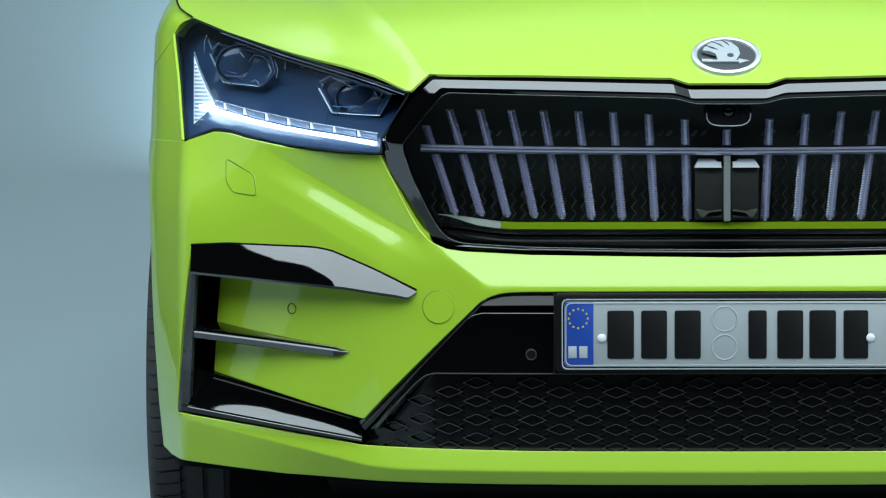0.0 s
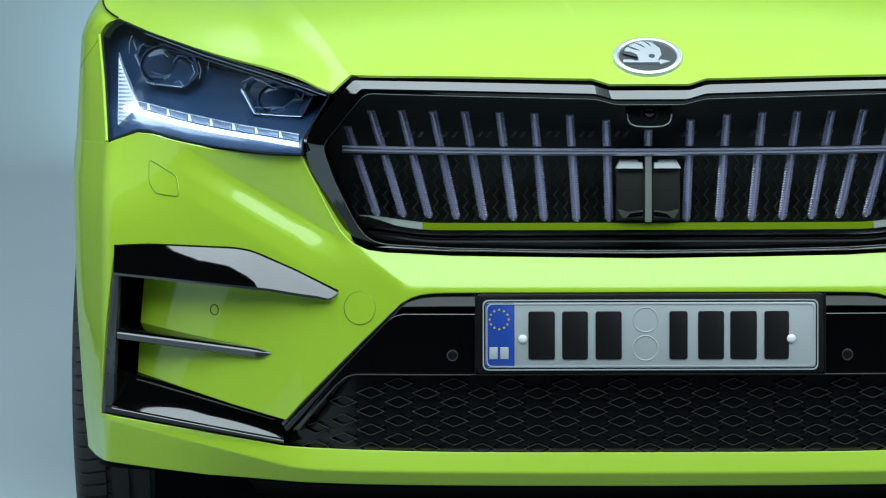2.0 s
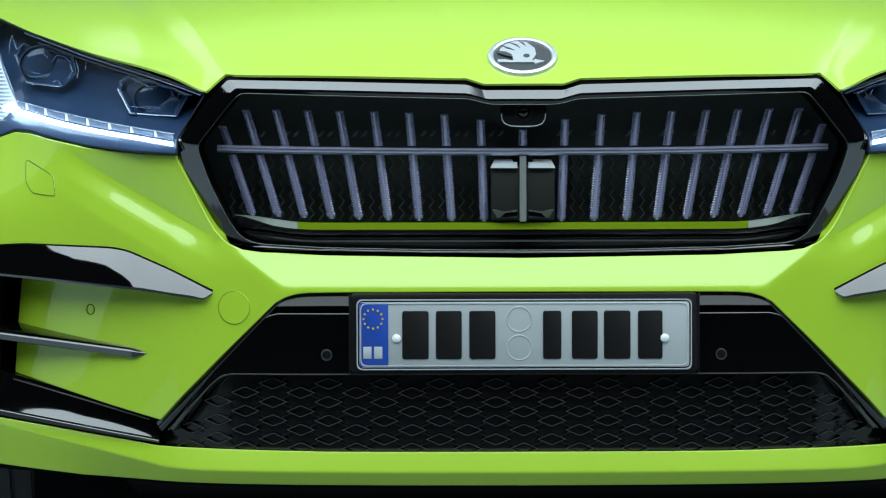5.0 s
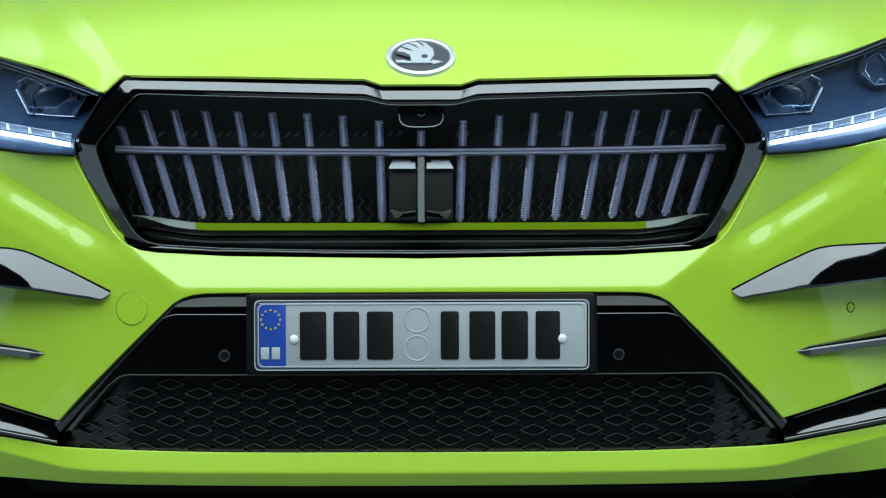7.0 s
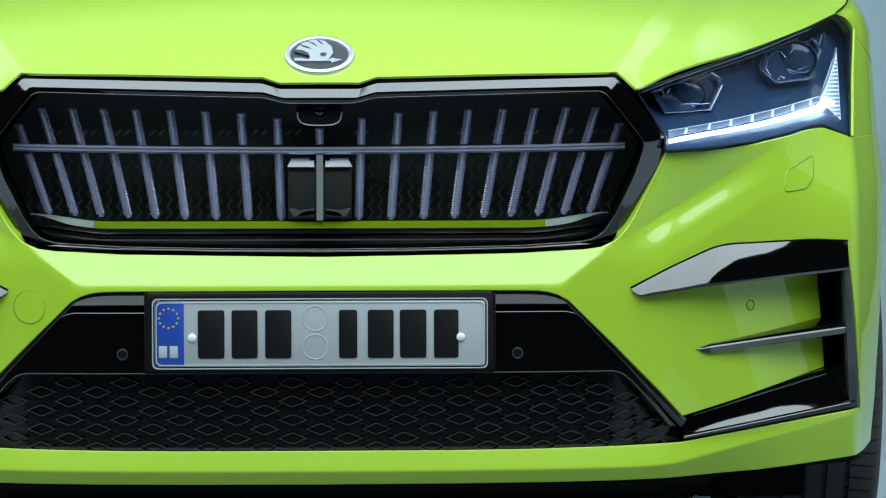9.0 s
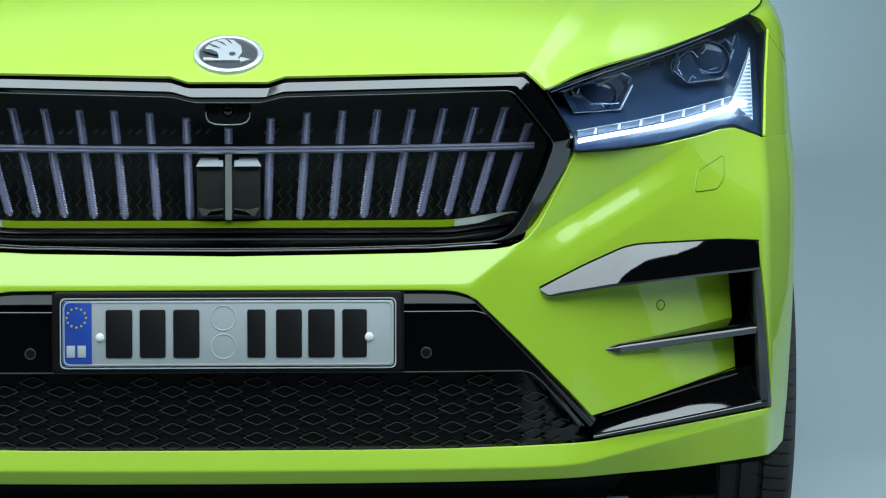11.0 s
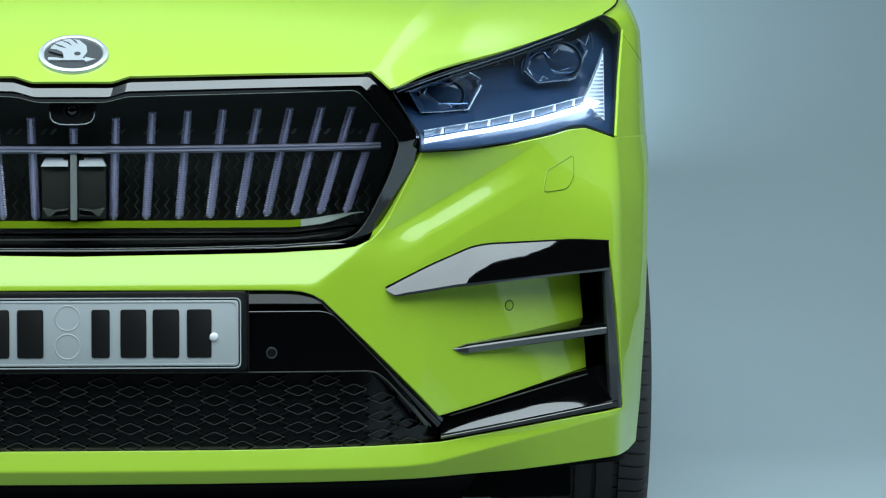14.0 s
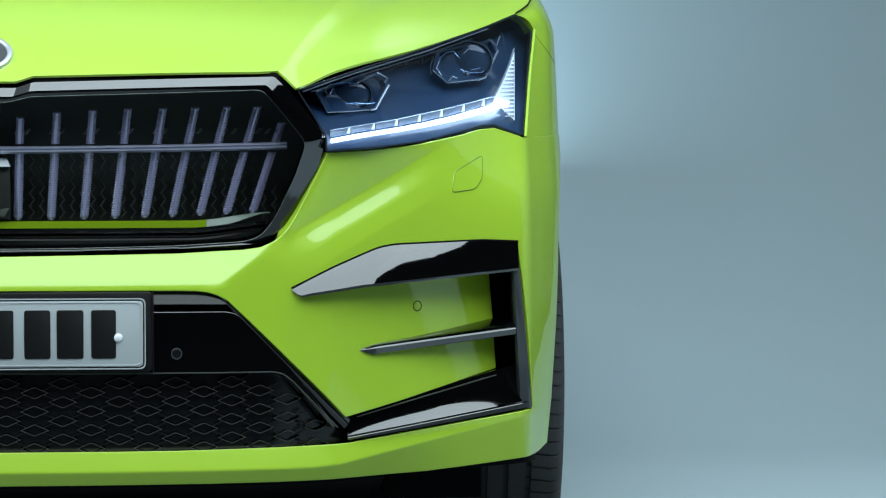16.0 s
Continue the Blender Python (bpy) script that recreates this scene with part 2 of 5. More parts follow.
def skin(name, outline, fn, mat, parent=None, holes=(), size=0.014, rim=0.012, label="", edge=0.0025, lines=()):
    """A panel: an outline with holes in a flat chart, bent by fn(a, b) to its form, with rounded edges turned in by rim."""
    from mathutils.geometry import delaunay_2d_cdt
    loops = [resample(p, size * 0.7) for p in (outline, *holes)]
    lo, hi = np.min(loops[0], axis=0), np.max(loops[0], axis=0)
    gx, gz = np.meshgrid(np.arange(lo[0] + size / 2, hi[0], size), np.arange(lo[1] + size / 2, hi[1], size))
    grid = np.stack([gx.ravel(), gz.ravel()], 1)
    keep = inside(grid, loops[0])
    runs = [resample(p, size * 0.7, False) for p in lines]
    border = np.concatenate([np.array(p) for p in loops + runs])
    for p in loops[1:]:
        keep &= ~inside(grid, p)
    grid = grid[keep]
    near = np.array([np.min(np.sum((border - g) ** 2, axis=1)) for g in grid]) if len(grid) else np.array([])
    grid = grid[near > (size * 0.45) ** 2] if len(grid) else grid
    edges, k = [], 0
    for p in loops:
        edges += [(k + i, k + (i + 1) % len(p)) for i in range(len(p))]
        k += len(p)
    for p in runs:
        edges += [(k + i, k + i + 1) for i in range(len(p) - 1)]
        k += len(p)
    flat = [Vector(v) for v in border] + [Vector(v) for v in grid]
    got = delaunay_2d_cdt(flat, edges, [], 0, 1e-6)
    pts = np.array([tuple(v) for v in got[0]])
    tri = np.array(got[2])
    mid = pts[tri].mean(axis=1)
    ok = inside(mid, loops[0])
    for p in loops[1:]:
        ok &= ~inside(mid, p)
    tri = tri[ok]

    def place(ab):
        return np.array([fn(a, b) for a, b in ab])

    def normals(ab):
        e = 1e-3
        ab = np.asarray(ab)
        da = place(ab + [e, 0]) - place(ab - [e, 0])
        db = place(ab + [0, e]) - place(ab - [0, e])
        n = np.cross(da, db)
        n /= np.linalg.norm(n, axis=1)[:, None] + 1e-12
        return n if np.mean(n[:, 1]) < 0 or (abs(np.mean(n[:, 1])) < 0.1 and np.mean(n[:, 2]) > 0) else -n

    verts, norms = place(pts), normals(pts)
    a, b, c = verts[tri[:, 0]], verts[tri[:, 1]], verts[tri[:, 2]]
    flip = np.sum(np.cross(b - a, c - a) * norms[tri].mean(axis=1), axis=1) < 0
    tri[flip] = tri[flip][:, ::-1]
    faces = [tuple(int(i) for i in t) for t in tri]
    verts, norms = list(verts), list(norms)
    for j, p in enumerate(loops):
        p = np.array(p)
        front, nf = place(p), normals(p)
        tang = np.roll(front, -1, axis=0) - np.roll(front, 1, axis=0)
        out = np.cross(tang, nf)
        out /= np.linalg.norm(out, axis=1)[:, None] + 1e-12
        q = p + 1e-3 * np.stack([np.roll(p, -1, axis=0)[:, 1] - np.roll(p, 1, axis=0)[:, 1], -(np.roll(p, -1, axis=0)[:, 0] - np.roll(p, 1, axis=0)[:, 0])], 1)
        outside = ~inside(q, loops[j]) if j == 0 else inside(q, loops[j])
        # the side that leaves the panel
        test = np.mean(np.sum((place(q) - front) * out, axis=1) * np.where(outside, 1, -1))
        if test < 0:
            out = -out
        n, k = len(p), len(verts)
        rows = [(front, nf), (front + out * edge * 0.7 - nf * edge * 0.3, (nf + out) * 0.7071), (front + out * edge - nf * edge, out), (front + out * edge - nf * rim, out)]
        for pos, nor in rows:
            verts += list(pos)
            norms += list(nor)
        for r in range(3):
            for i in range(n):
                f = (k + r * n + i, k + r * n + (i + 1) % n, k + (r + 1) * n + (i + 1) % n, k + (r + 1) * n + i)
                v = [np.array(verts[x]) for x in f]
                nn = np.cross(v[1] - v[0], v[2] - v[0])
                faces.append(f if np.dot(nn, norms[f[0]] + norms[f[2]]) > 0 else f[::-1])
    mesh = bpy.data.meshes.new(name)
    mesh.from_pydata([tuple(v) for v in verts], [], faces)
    for poly in mesh.polygons:
        poly.use_smooth = True
    mesh.normals_split_custom_set_from_vertices([tuple(v) for v in norms])
    return link(name, mesh, mat, parent, label)


def loft(rows, closed=False, caps=True):
    """A bmesh from rows of points with the same count; closed joins each row's ends."""
    bm = bmesh.new()
    v = [[bm.verts.new(tuple(p)) for p in r] for r in rows]
    n = len(rows[0])
    for i in range(len(rows) - 1):
        for j in range(n if closed else n - 1):
            k = (j + 1) % n
            bm.faces.new((v[i][j], v[i][k], v[i + 1][k], v[i + 1][j]))
    if closed and caps:
        bm.faces.new(v[0][::-1])
        bm.faces.new(v[-1])
    return bm


def ring(loops):
    """A band through closed loops of the same count."""
    bm = bmesh.new()
    v = [[bm.verts.new(tuple(p)) for p in r] for r in loops]
    n = len(loops[0])
    for i in range(len(loops) - 1):
        for j in range(n):
            k = (j + 1) % n
            bm.faces.new((v[i][j], v[i][k], v[i + 1][k], v[i + 1][j]))
    return bm


def tube(path, r, sides=6, closed=False):
    pts, n = [Vector(p) for p in path], len(path)
    rows = []
    for i in range(n):
        a, b = (pts[i - 1], pts[(i + 1) % n]) if closed else (pts[max(0, i - 1)], pts[min(n - 1, i + 1)])
        t = (b - a).normalized()
        u = t.cross(Vector((0, 1, 0.01))).normalized()
        w = t.cross(u)
        rows.append([pts[i] + r * (math.cos(q) * u + math.sin(q) * w) for q in [2 * math.pi * k / sides for k in range(sides)]])
    if closed:
        rows.append(rows[0])
        return loft(rows, True, False)
    return loft(rows, True)


def block(x0, x1, y0, y1, z0, z1, bevel=0.002, segs=2):
    bm = bmesh.new()
    bmesh.ops.create_cube(bm, size=1)
    for v in bm.verts:
        v.co = Vector(((x0 + x1) / 2 + v.co.x * (x1 - x0), (y0 + y1) / 2 + v.co.y * (y1 - y0), (z0 + z1) / 2 + v.co.z * (z1 - z0)))
    if bevel:
        bmesh.ops.bevel(bm, geom=bm.edges[:], offset=bevel, segments=segs, affect="EDGES", profile=0.5)
    return bm


def slab(outline, y0, y1, bevel=0.001, segs=2):
    """A flat outline in x and z, solid from y0 (front; a number or a function of x, z) to y1 behind it."""
    f = y0 if callable(y0) else (lambda x, z: y0)
    g = y1 if callable(y1) else (lambda x, z: y1)
    bm = bmesh.new()
    front = [bm.verts.new((x, f(x, z), z)) for x, z in outline]
    back = [bm.verts.new((x, g(x, z), z)) for x, z in outline]
    n = len(outline)
    face = bm.faces.new(front)
    bm.faces.new(back[::-1])
    for i in range(n):
        bm.faces.new((front[i], back[i], back[(i + 1) % n], front[(i + 1) % n]))
    if bevel:
        bmesh.ops.bevel(bm, geom=face.edges[:], offset=bevel, segments=segs, affect="EDGES", profile=0.5)
    return bm


def disc(cx, cz, r, y0, y1, n=24, bevel=0.001, rx=None):
    return slab([(cx + (rx or r) * math.cos(a), cz + r * math.sin(a)) for a in [2 * math.pi * i / n for i in range(n)]], y0, y1, bevel)


# ---- the studio ----
def studio():
    # back wall and floor are one sheet with a sweep between them
    rows = []
    sweep = [(0.95, 0.0), (3.0, 0.0)] + [(3.0 + 3.0 * math.sin(a), 3.0 - 3.0 * math.cos(a)) for a in np.linspace(0.05, math.pi / 2, 30)] + [(6.0, 5.2)]
    for y, z in sweep:
        rows.append([(x, y, z) for x in (-3.4, -1.5, 0.0, 1.5, 3.4)])
    bm = loft(rows)
    tagged(part("ground", bm, BACKDROP), "pale blue-grey painted studio floor sweeping up into the back wall", "studio floor", kind="structure")
    # unseen floors round the car, their tones set for its reflections
    tagged(part("floor", block(-6.2, 6.2, -12.0, 6.2, -0.1, -0.004, 0.0), DARKWALL), "unseen dark studio floor round the set, kept dark for reflections", "studio floor", kind="structure")
    tagged(part("floor_front", block(-1.75, 1.75, -2.9, 0.946, -0.003, 0.0, 0.0), FLOORGREY), "unseen dark grey floor before the car, added to shape reflections", "studio floor", kind="structure")
    for s in (-1, 1):
        tagged(part("floor_side", block(min(s * 1.754, s * 5.9), max(s * 1.754, s * 5.9), -2.9, 0.946, -0.003, 0.0, 0.0), FLOORSIDE), "unseen pale blue-grey floor beside the car, added to shape reflections", "studio floor", kind="structure")
    # unseen walls; pale and dark stretches are placed to shape the car's light
    for name, b in (("wall_back", (-6.2, 6.2, 6.1, 6.3, 0.0, 5.2)), ("wall_front", (-6.2, 6.2, -12.2, -12.0, 0.0, 5.2)), ("wall_left", (-6.2, -6.0, -0.2, 6.2, 0.0, 5.2)), ("wall_right", (6.0, 6.2, -0.2, 6.2, 0.0, 5.2)), ("wall_left_front", (-6.2, -6.0, -12.2, -0.21, 0.0, 5.2)), ("wall_right_front", (6.0, 6.2, -12.2, -0.21, 0.0, 5.2)), ("ceiling", (-6.2, 6.2, -12.2, 6.2, 5.2, 5.4))):
        tagged(part(name, block(*b, 0.0), DARKWALL if name.endswith("front") else PALEWALL if name in ("wall_left", "wall_right") else GREYWALL), "unseen dark wall closing the studio, kept dark for reflections" if name.endswith("front") else "unseen pale wall closing the studio, added to light the flanks" if name in ("wall_left", "wall_right") else "unseen grey surface closing the studio", "studio wall", kind="structure")


studio()

# ---- the car: its surfaces as functions ----
car = thing("car", "lime green electric car with gloss black trim, seen from the front", "car")

PLAN_X = [0, 0.2, 0.35, 0.45, 0.53, 0.60, 0.70, 0.80, 0.84, 0.854, 0.866, 0.885, 0.904, 0.9215, 0.9315, 0.9385, 0.9455]
PLAN_Y = [0.0, 0.003, 0.014, 0.030, 0.056, 0.100, 0.163, 0.222, 0.2465, 0.2565, 0.286, 0.329, 0.376, 0.432, 0.48, 0.58, 0.9]
_len = np.concatenate([[0], np.cumsum(np.hypot(np.diff(PLAN_X), np.diff(PLAN_Y)))])
plan_x, plan_y = profile(list(_len), PLAN_X, 0.012), profile(list(_len), PLAN_Y, 0.012)
_u = np.linspace(0, _len[-1], 2000)
_ux = np.maximum.accumulate(plan_x(_u))


def chart(x):
    """The way along the bumper's plan to the half width x."""
    return math.copysign(float(np.interp(abs(x), _ux, _u)), x)


LEAN = profile([0.3, 0.60, 0.70, 0.78, 0.852, 0.95], [0, 0.02, 0.12, 0.42, 0.79, 0.92], 0.02)
CHIN = profile([0, 0.50, 0.55, 0.88, 1.0], [0.2900, 0.2905, 0.2935, 0.355, 0.37], 0.005)


FOLD = profile([-0.30, -0.062, -0.034, -0.011, 0.001, 0.1], [0, 0, 0.28, 0.84, 1, 1], 0.0025)


def body(u, z):
    a = abs(u)
    x, y = float(plan_x(a)), float(plan_y(a))
    # above the washers the corner leans back
    y += float(LEAN(x)) * soft(z - 0.70, 0.05)
    # the band over the lower opening faces up; it meets the sides on a slanting crease
    zd = 0.572 + soft((x - 0.367) / 1.29, 0.006)
    y += 0.62 * (soft(z - zd, 0.005) - soft(z - max(zd, 0.645), 0.006))
    # the chin: a crease with an upper face that looks up
    d = z - float(CHIN(x))
    y += (0.26 * soft(d, 0.0014) * (1 - step(z - 0.322, 0.03)) + 0.58 * (1 - 0.55 * step(x - 0.58, 0.2)) * soft(-d, 0.0014)) * (1 - step(x - 0.876, 0.05))
    # the slanting fold under the headlight
    d = (x - 0.5074) * -0.48 + (z - 0.6643) * 0.877
    along = (x - 0.5074) * 0.877 + (z - 0.6643) * 0.48
    deep = 0.0183 * step(along + 0.109, 0.165) * (1 - step(along - 0.105, 0.16))
    if deep > 1e-5:
        y += float(FOLD(d)) * deep if d < 0.0 else deep * float(FOLD(0.0)) * math.exp(-0.27 * d / deep)
    # the flanks draw in towards the ground
    x -= 0.013 * step(0.62 - z, 0.38) * step(x - 0.855, 0.06)
    return math.copysign(x, u), y, z


def face(x, z):
    """The bumper's depth at a half width and height."""
    return body(chart(abs(x)), z)[1]


LAMP_Y = profile([0.40, 0.48, 0.53, 0.62, 0.72, 0.80, 0.852, 0.885, 0.95], [0.035, 0.045, 0.052, 0.11, 0.20, 0.285, 0.340, 0.385, 0.48], 0.010)
LAMP_K = profile([0.40, 0.48, 0.60, 0.70, 0.80, 0.90], [0.05, 0.10, 0.35, 0.60, 0.85, 1.0], 0.02)


def lamp_face(x, z):
    return float(LAMP_Y(abs(x)) + LAMP_K(abs(x)) * (z - 0.79))


# the bonnet's front edge and the rise behind it
LIP_Z = profile([0, 0.09, 0.30, 0.45, 0.52, 0.592, 0.688, 0.792, 0.856, 0.90], [0.889, 0.889, 0.893, 0.8945, 0.903, 0.914, 0.932, 0.966, 0.993, 1.015], 0.02)
LIP_Y = profile([0, 0.30, 0.42, 0.45, 0.487, 0.537, 0.592, 0.688, 0.792, 0.856, 0.90], [0.031, 0.034, 0.046, 0.058, 0.092, 0.107, 0.145, 0.25, 0.42, 0.54, 0.62], 0.015)
LIP_Z_EVEN = profile([0, 0.30, 0.45, 0.592, 0.688, 0.792, 0.856, 0.90], [0.889, 0.893, 0.898, 0.914, 0.934, 0.966, 0.993, 1.015], 0.06)
LIP_Y_EVEN = profile([0, 0.30, 0.45, 0.55, 0.592, 0.688, 0.792, 0.856, 0.90], [0.031, 0.036, 0.068, 0.125, 0.160, 0.26, 0.42, 0.54, 0.62], 0.06)


def rise(a, s):
    return float(LIP_Z_EVEN(a)) + (0.24 * s + 0.092 * (1 - math.exp(-s / 0.22))) * (1 - 0.42 * (a / 0.86) ** 2) - 0.07 * s * s


def bonnet(x, s):
    a = abs(x)
    y = float(LIP_Y(a)) + s
    even = float(LIP_Y(a)) - float(LIP_Y_EVEN(a))
    # an even surface behind, drawn to the lip's own line at the front edge
    z = rise(a, even + s) + (float(LIP_Z(a)) - rise(a, even)) * math.exp(-max(s, -0.05) / 0.045)
    # outside the slanting crease the flank falls off, then swells again
    d = a - (0.463 + 0.36 * s)
    z -= (0.19 * soft(d, 0.003) - 0.35 * soft(d - 0.036, 0.022) + 0.16 * soft(d - 0.10, 0.035)) * step(s + 0.045, 0.09) * math.exp(-max(0, d - 0.11) / 0.16)
    z -= 0.0016 * step(a - 0.083 - 0.12 * s, 0.010) * step(s + 0.015, 0.05)
    z -= 0.05 * soft(a - 0.78, 0.03)
    return x, y, z


def mirrored(pts, s):
    return [(x * s, z) for x, z in pts]


# ---- bumper ----
def charted(pts):
    return [(chart(x), z) for x, z in pts]


GRILLE_OUT = [(0, 0.876), (0.060, 0.876), (0.087, 0.8845), (0.30, 0.8895), (0.4505, 0.8925), (0.481, 0.863), (0.529, 0.794), (0.516, 0.742), (0.480, 0.655), (0.462, 0.6360), (0.432, 0.6255), (0.30, 0.620), (0, 0.616)]
HEADLIGHT = [(0.4830, 0.8655), (0.537, 0.884), (0.592, 0.902), (0.690, 0.9315), (0.792, 0.9650), (0.856, 0.990), (0.884, 0.959), (0.868, 0.882), (0.852, 0.790), (0.802, 0.808), (0.775, 0.806), (0.750, 0.799), (0.675, 0.784), (0.590, 0.776), (0.5270, 0.7725), (0.5262, 0.7950), (0.5070, 0.8270)]
BLADE_TOP = [(0.474, 0.564), (0.538, 0.596), (0.608, 0.624), (0.634, 0.628), (0.777, 0.630), (0.836, 0.626)]
# the opening and both intakes are one hole: round the blade, the duct and the shelf
CUT = [(0, 0.566), (0.296, 0.5652), (0.328, 0.5645), (0.347, 0.5622), (0.363, 0.5572), (0.378, 0.5488), (0.557, 0.3665), (0.640, 0.385), (0.802, 0.424), (0.797, 0.51), (0.791, 0.588), (0.688, 0.582), (0.585, 0.576), (0.500, 0.563)] + BLADE_TOP + [(0.864, 0.358), (0.562, 0.323), (0.298, 0.3195), (0, 0.3195)]


def sunk(u, z):
    """The bumper's skin, sunk between the intake's blades."""
    x, y, z = body(u, z)
    a = abs(x)
    blade = float(np.interp(a, [0.474, 0.60, 0.84], [0.5635, 0.595, 0.605]))
    shelf = 0.345 + 0.055 * (a - 0.56) / 0.24
    if z < blade and z > shelf and a < 0.83:
        d = soft(a - (0.476 + (0.56 - z) * 0.42), 0.012)
        y += 0.55 * d * d + 0.05 * soft(d - 0.1, 0.02)
    return x, y, z


def bumper():
    # outline, right half: over the grille's lower corner, along the headlight, round the corner to the wheel arch, along the chin
    half = [(0, 0.614), (0.30, 0.618), (0.400, 0.6232), (0.427, 0.6275), (0.4495, 0.6365), (0.461, 0.6455), (0.4715, 0.6570), (0.482, 0.6740), (0.517, 0.742), (0.531, 0.769), (0.590, 0.771), (0.675, 0.779), (0.750, 0.794), (0.775, 0.801), (0.802, 0.803), (0.853, 0.7862), (0.880, 0.787), (0.934, 0.787), (0.927, 0.74), (0.919, 0.68), (0.916, 0.60), (0.916, 0.48), (0.9135, 0.36), (0.907, 0.292), (0.885, 0.2835), (0.847, 0.281), (0.686, 0.271), (0.553, 0.2705), (0, 0.270)]
    out = mirror_half(half)
    hole = mirror_half(CUT)
    band = [[(chart(q * (0.362 + (z - 0.566) * 1.29 + dx)), z) for z in np.linspace(0.5785, 0.632, 26)] for q in (-1, 1) for dx in (-0.012, -0.006, -0.002, 0.002, 0.006, 0.012)]
    crease = [[(chart(q * x), float(CHIN(x)) + dz) for x in np.linspace(0.003, 0.912, 64)] for q in (-1, 1) for dz in (-0.0036, -0.0012, 0.0012, 0.0036)]
    shoulder = [[(chart(x), z) for x in np.linspace(-0.34, 0.34, 40)] for z in (0.5695, 0.5735)]
    fold = [[(chart(q * (0.5074 + 0.877 * a - 0.48 * d)), 0.6643 + 0.48 * a + 0.877 * d) for a in np.linspace(-0.025, 0.24, 70)] for q in (-1, 1) for d in (0.004, -0.002, -0.008, -0.013, -0.018, -0.023, -0.028, -0.033, -0.039, -0.047, -0.058)]
    corner = [[(q * (chart(0.858) + du), z) for z in np.linspace(0.66, 0.782, 26)] for q in (-1, 1) for du in (-0.009, -0.003, 0.003, 0.009)]
    shell = skin("bumper", charted(out), sunk, PAINT, car, [charted(hole)], size=0.010, rim=0.018, edge=0.0018, lines=crease + shoulder + fold + band + corner, label="glossy lime green front bumper")
    return shell


def rounded_half(half, r):
    """Rounds the corners of a right half, but for its ends on the middle line."""
    out = [half[0]]
    for i in range(1, len(half) - 1):
        p, a, b = (np.array(half[i + k], float) for k in (0, -1, 1))
        la, lb = np.linalg.norm(a - p), np.linalg.norm(b - p)
        u, v = p + (a - p) * min(r, la * 0.4) / la, p + (b - p) * min(r, lb * 0.4) / lb
        out += [tuple((1 - t) ** 2 * u + 2 * t * (1 - t) * p + t * t * v) for t in (0, 0.33, 0.67, 1)]
    return out + [half[-1]]


shell = bumper()


def recess(x, z):
    """The painted panel inside the side intake sinks away outwards."""
    x = abs(x)
    d = soft(x - (0.476 + (0.56 - z) * 0.42), 0.01)
    return face(x, z) + 0.55 * d * d + 0.05 * soft(d - 0.1, 0.02)


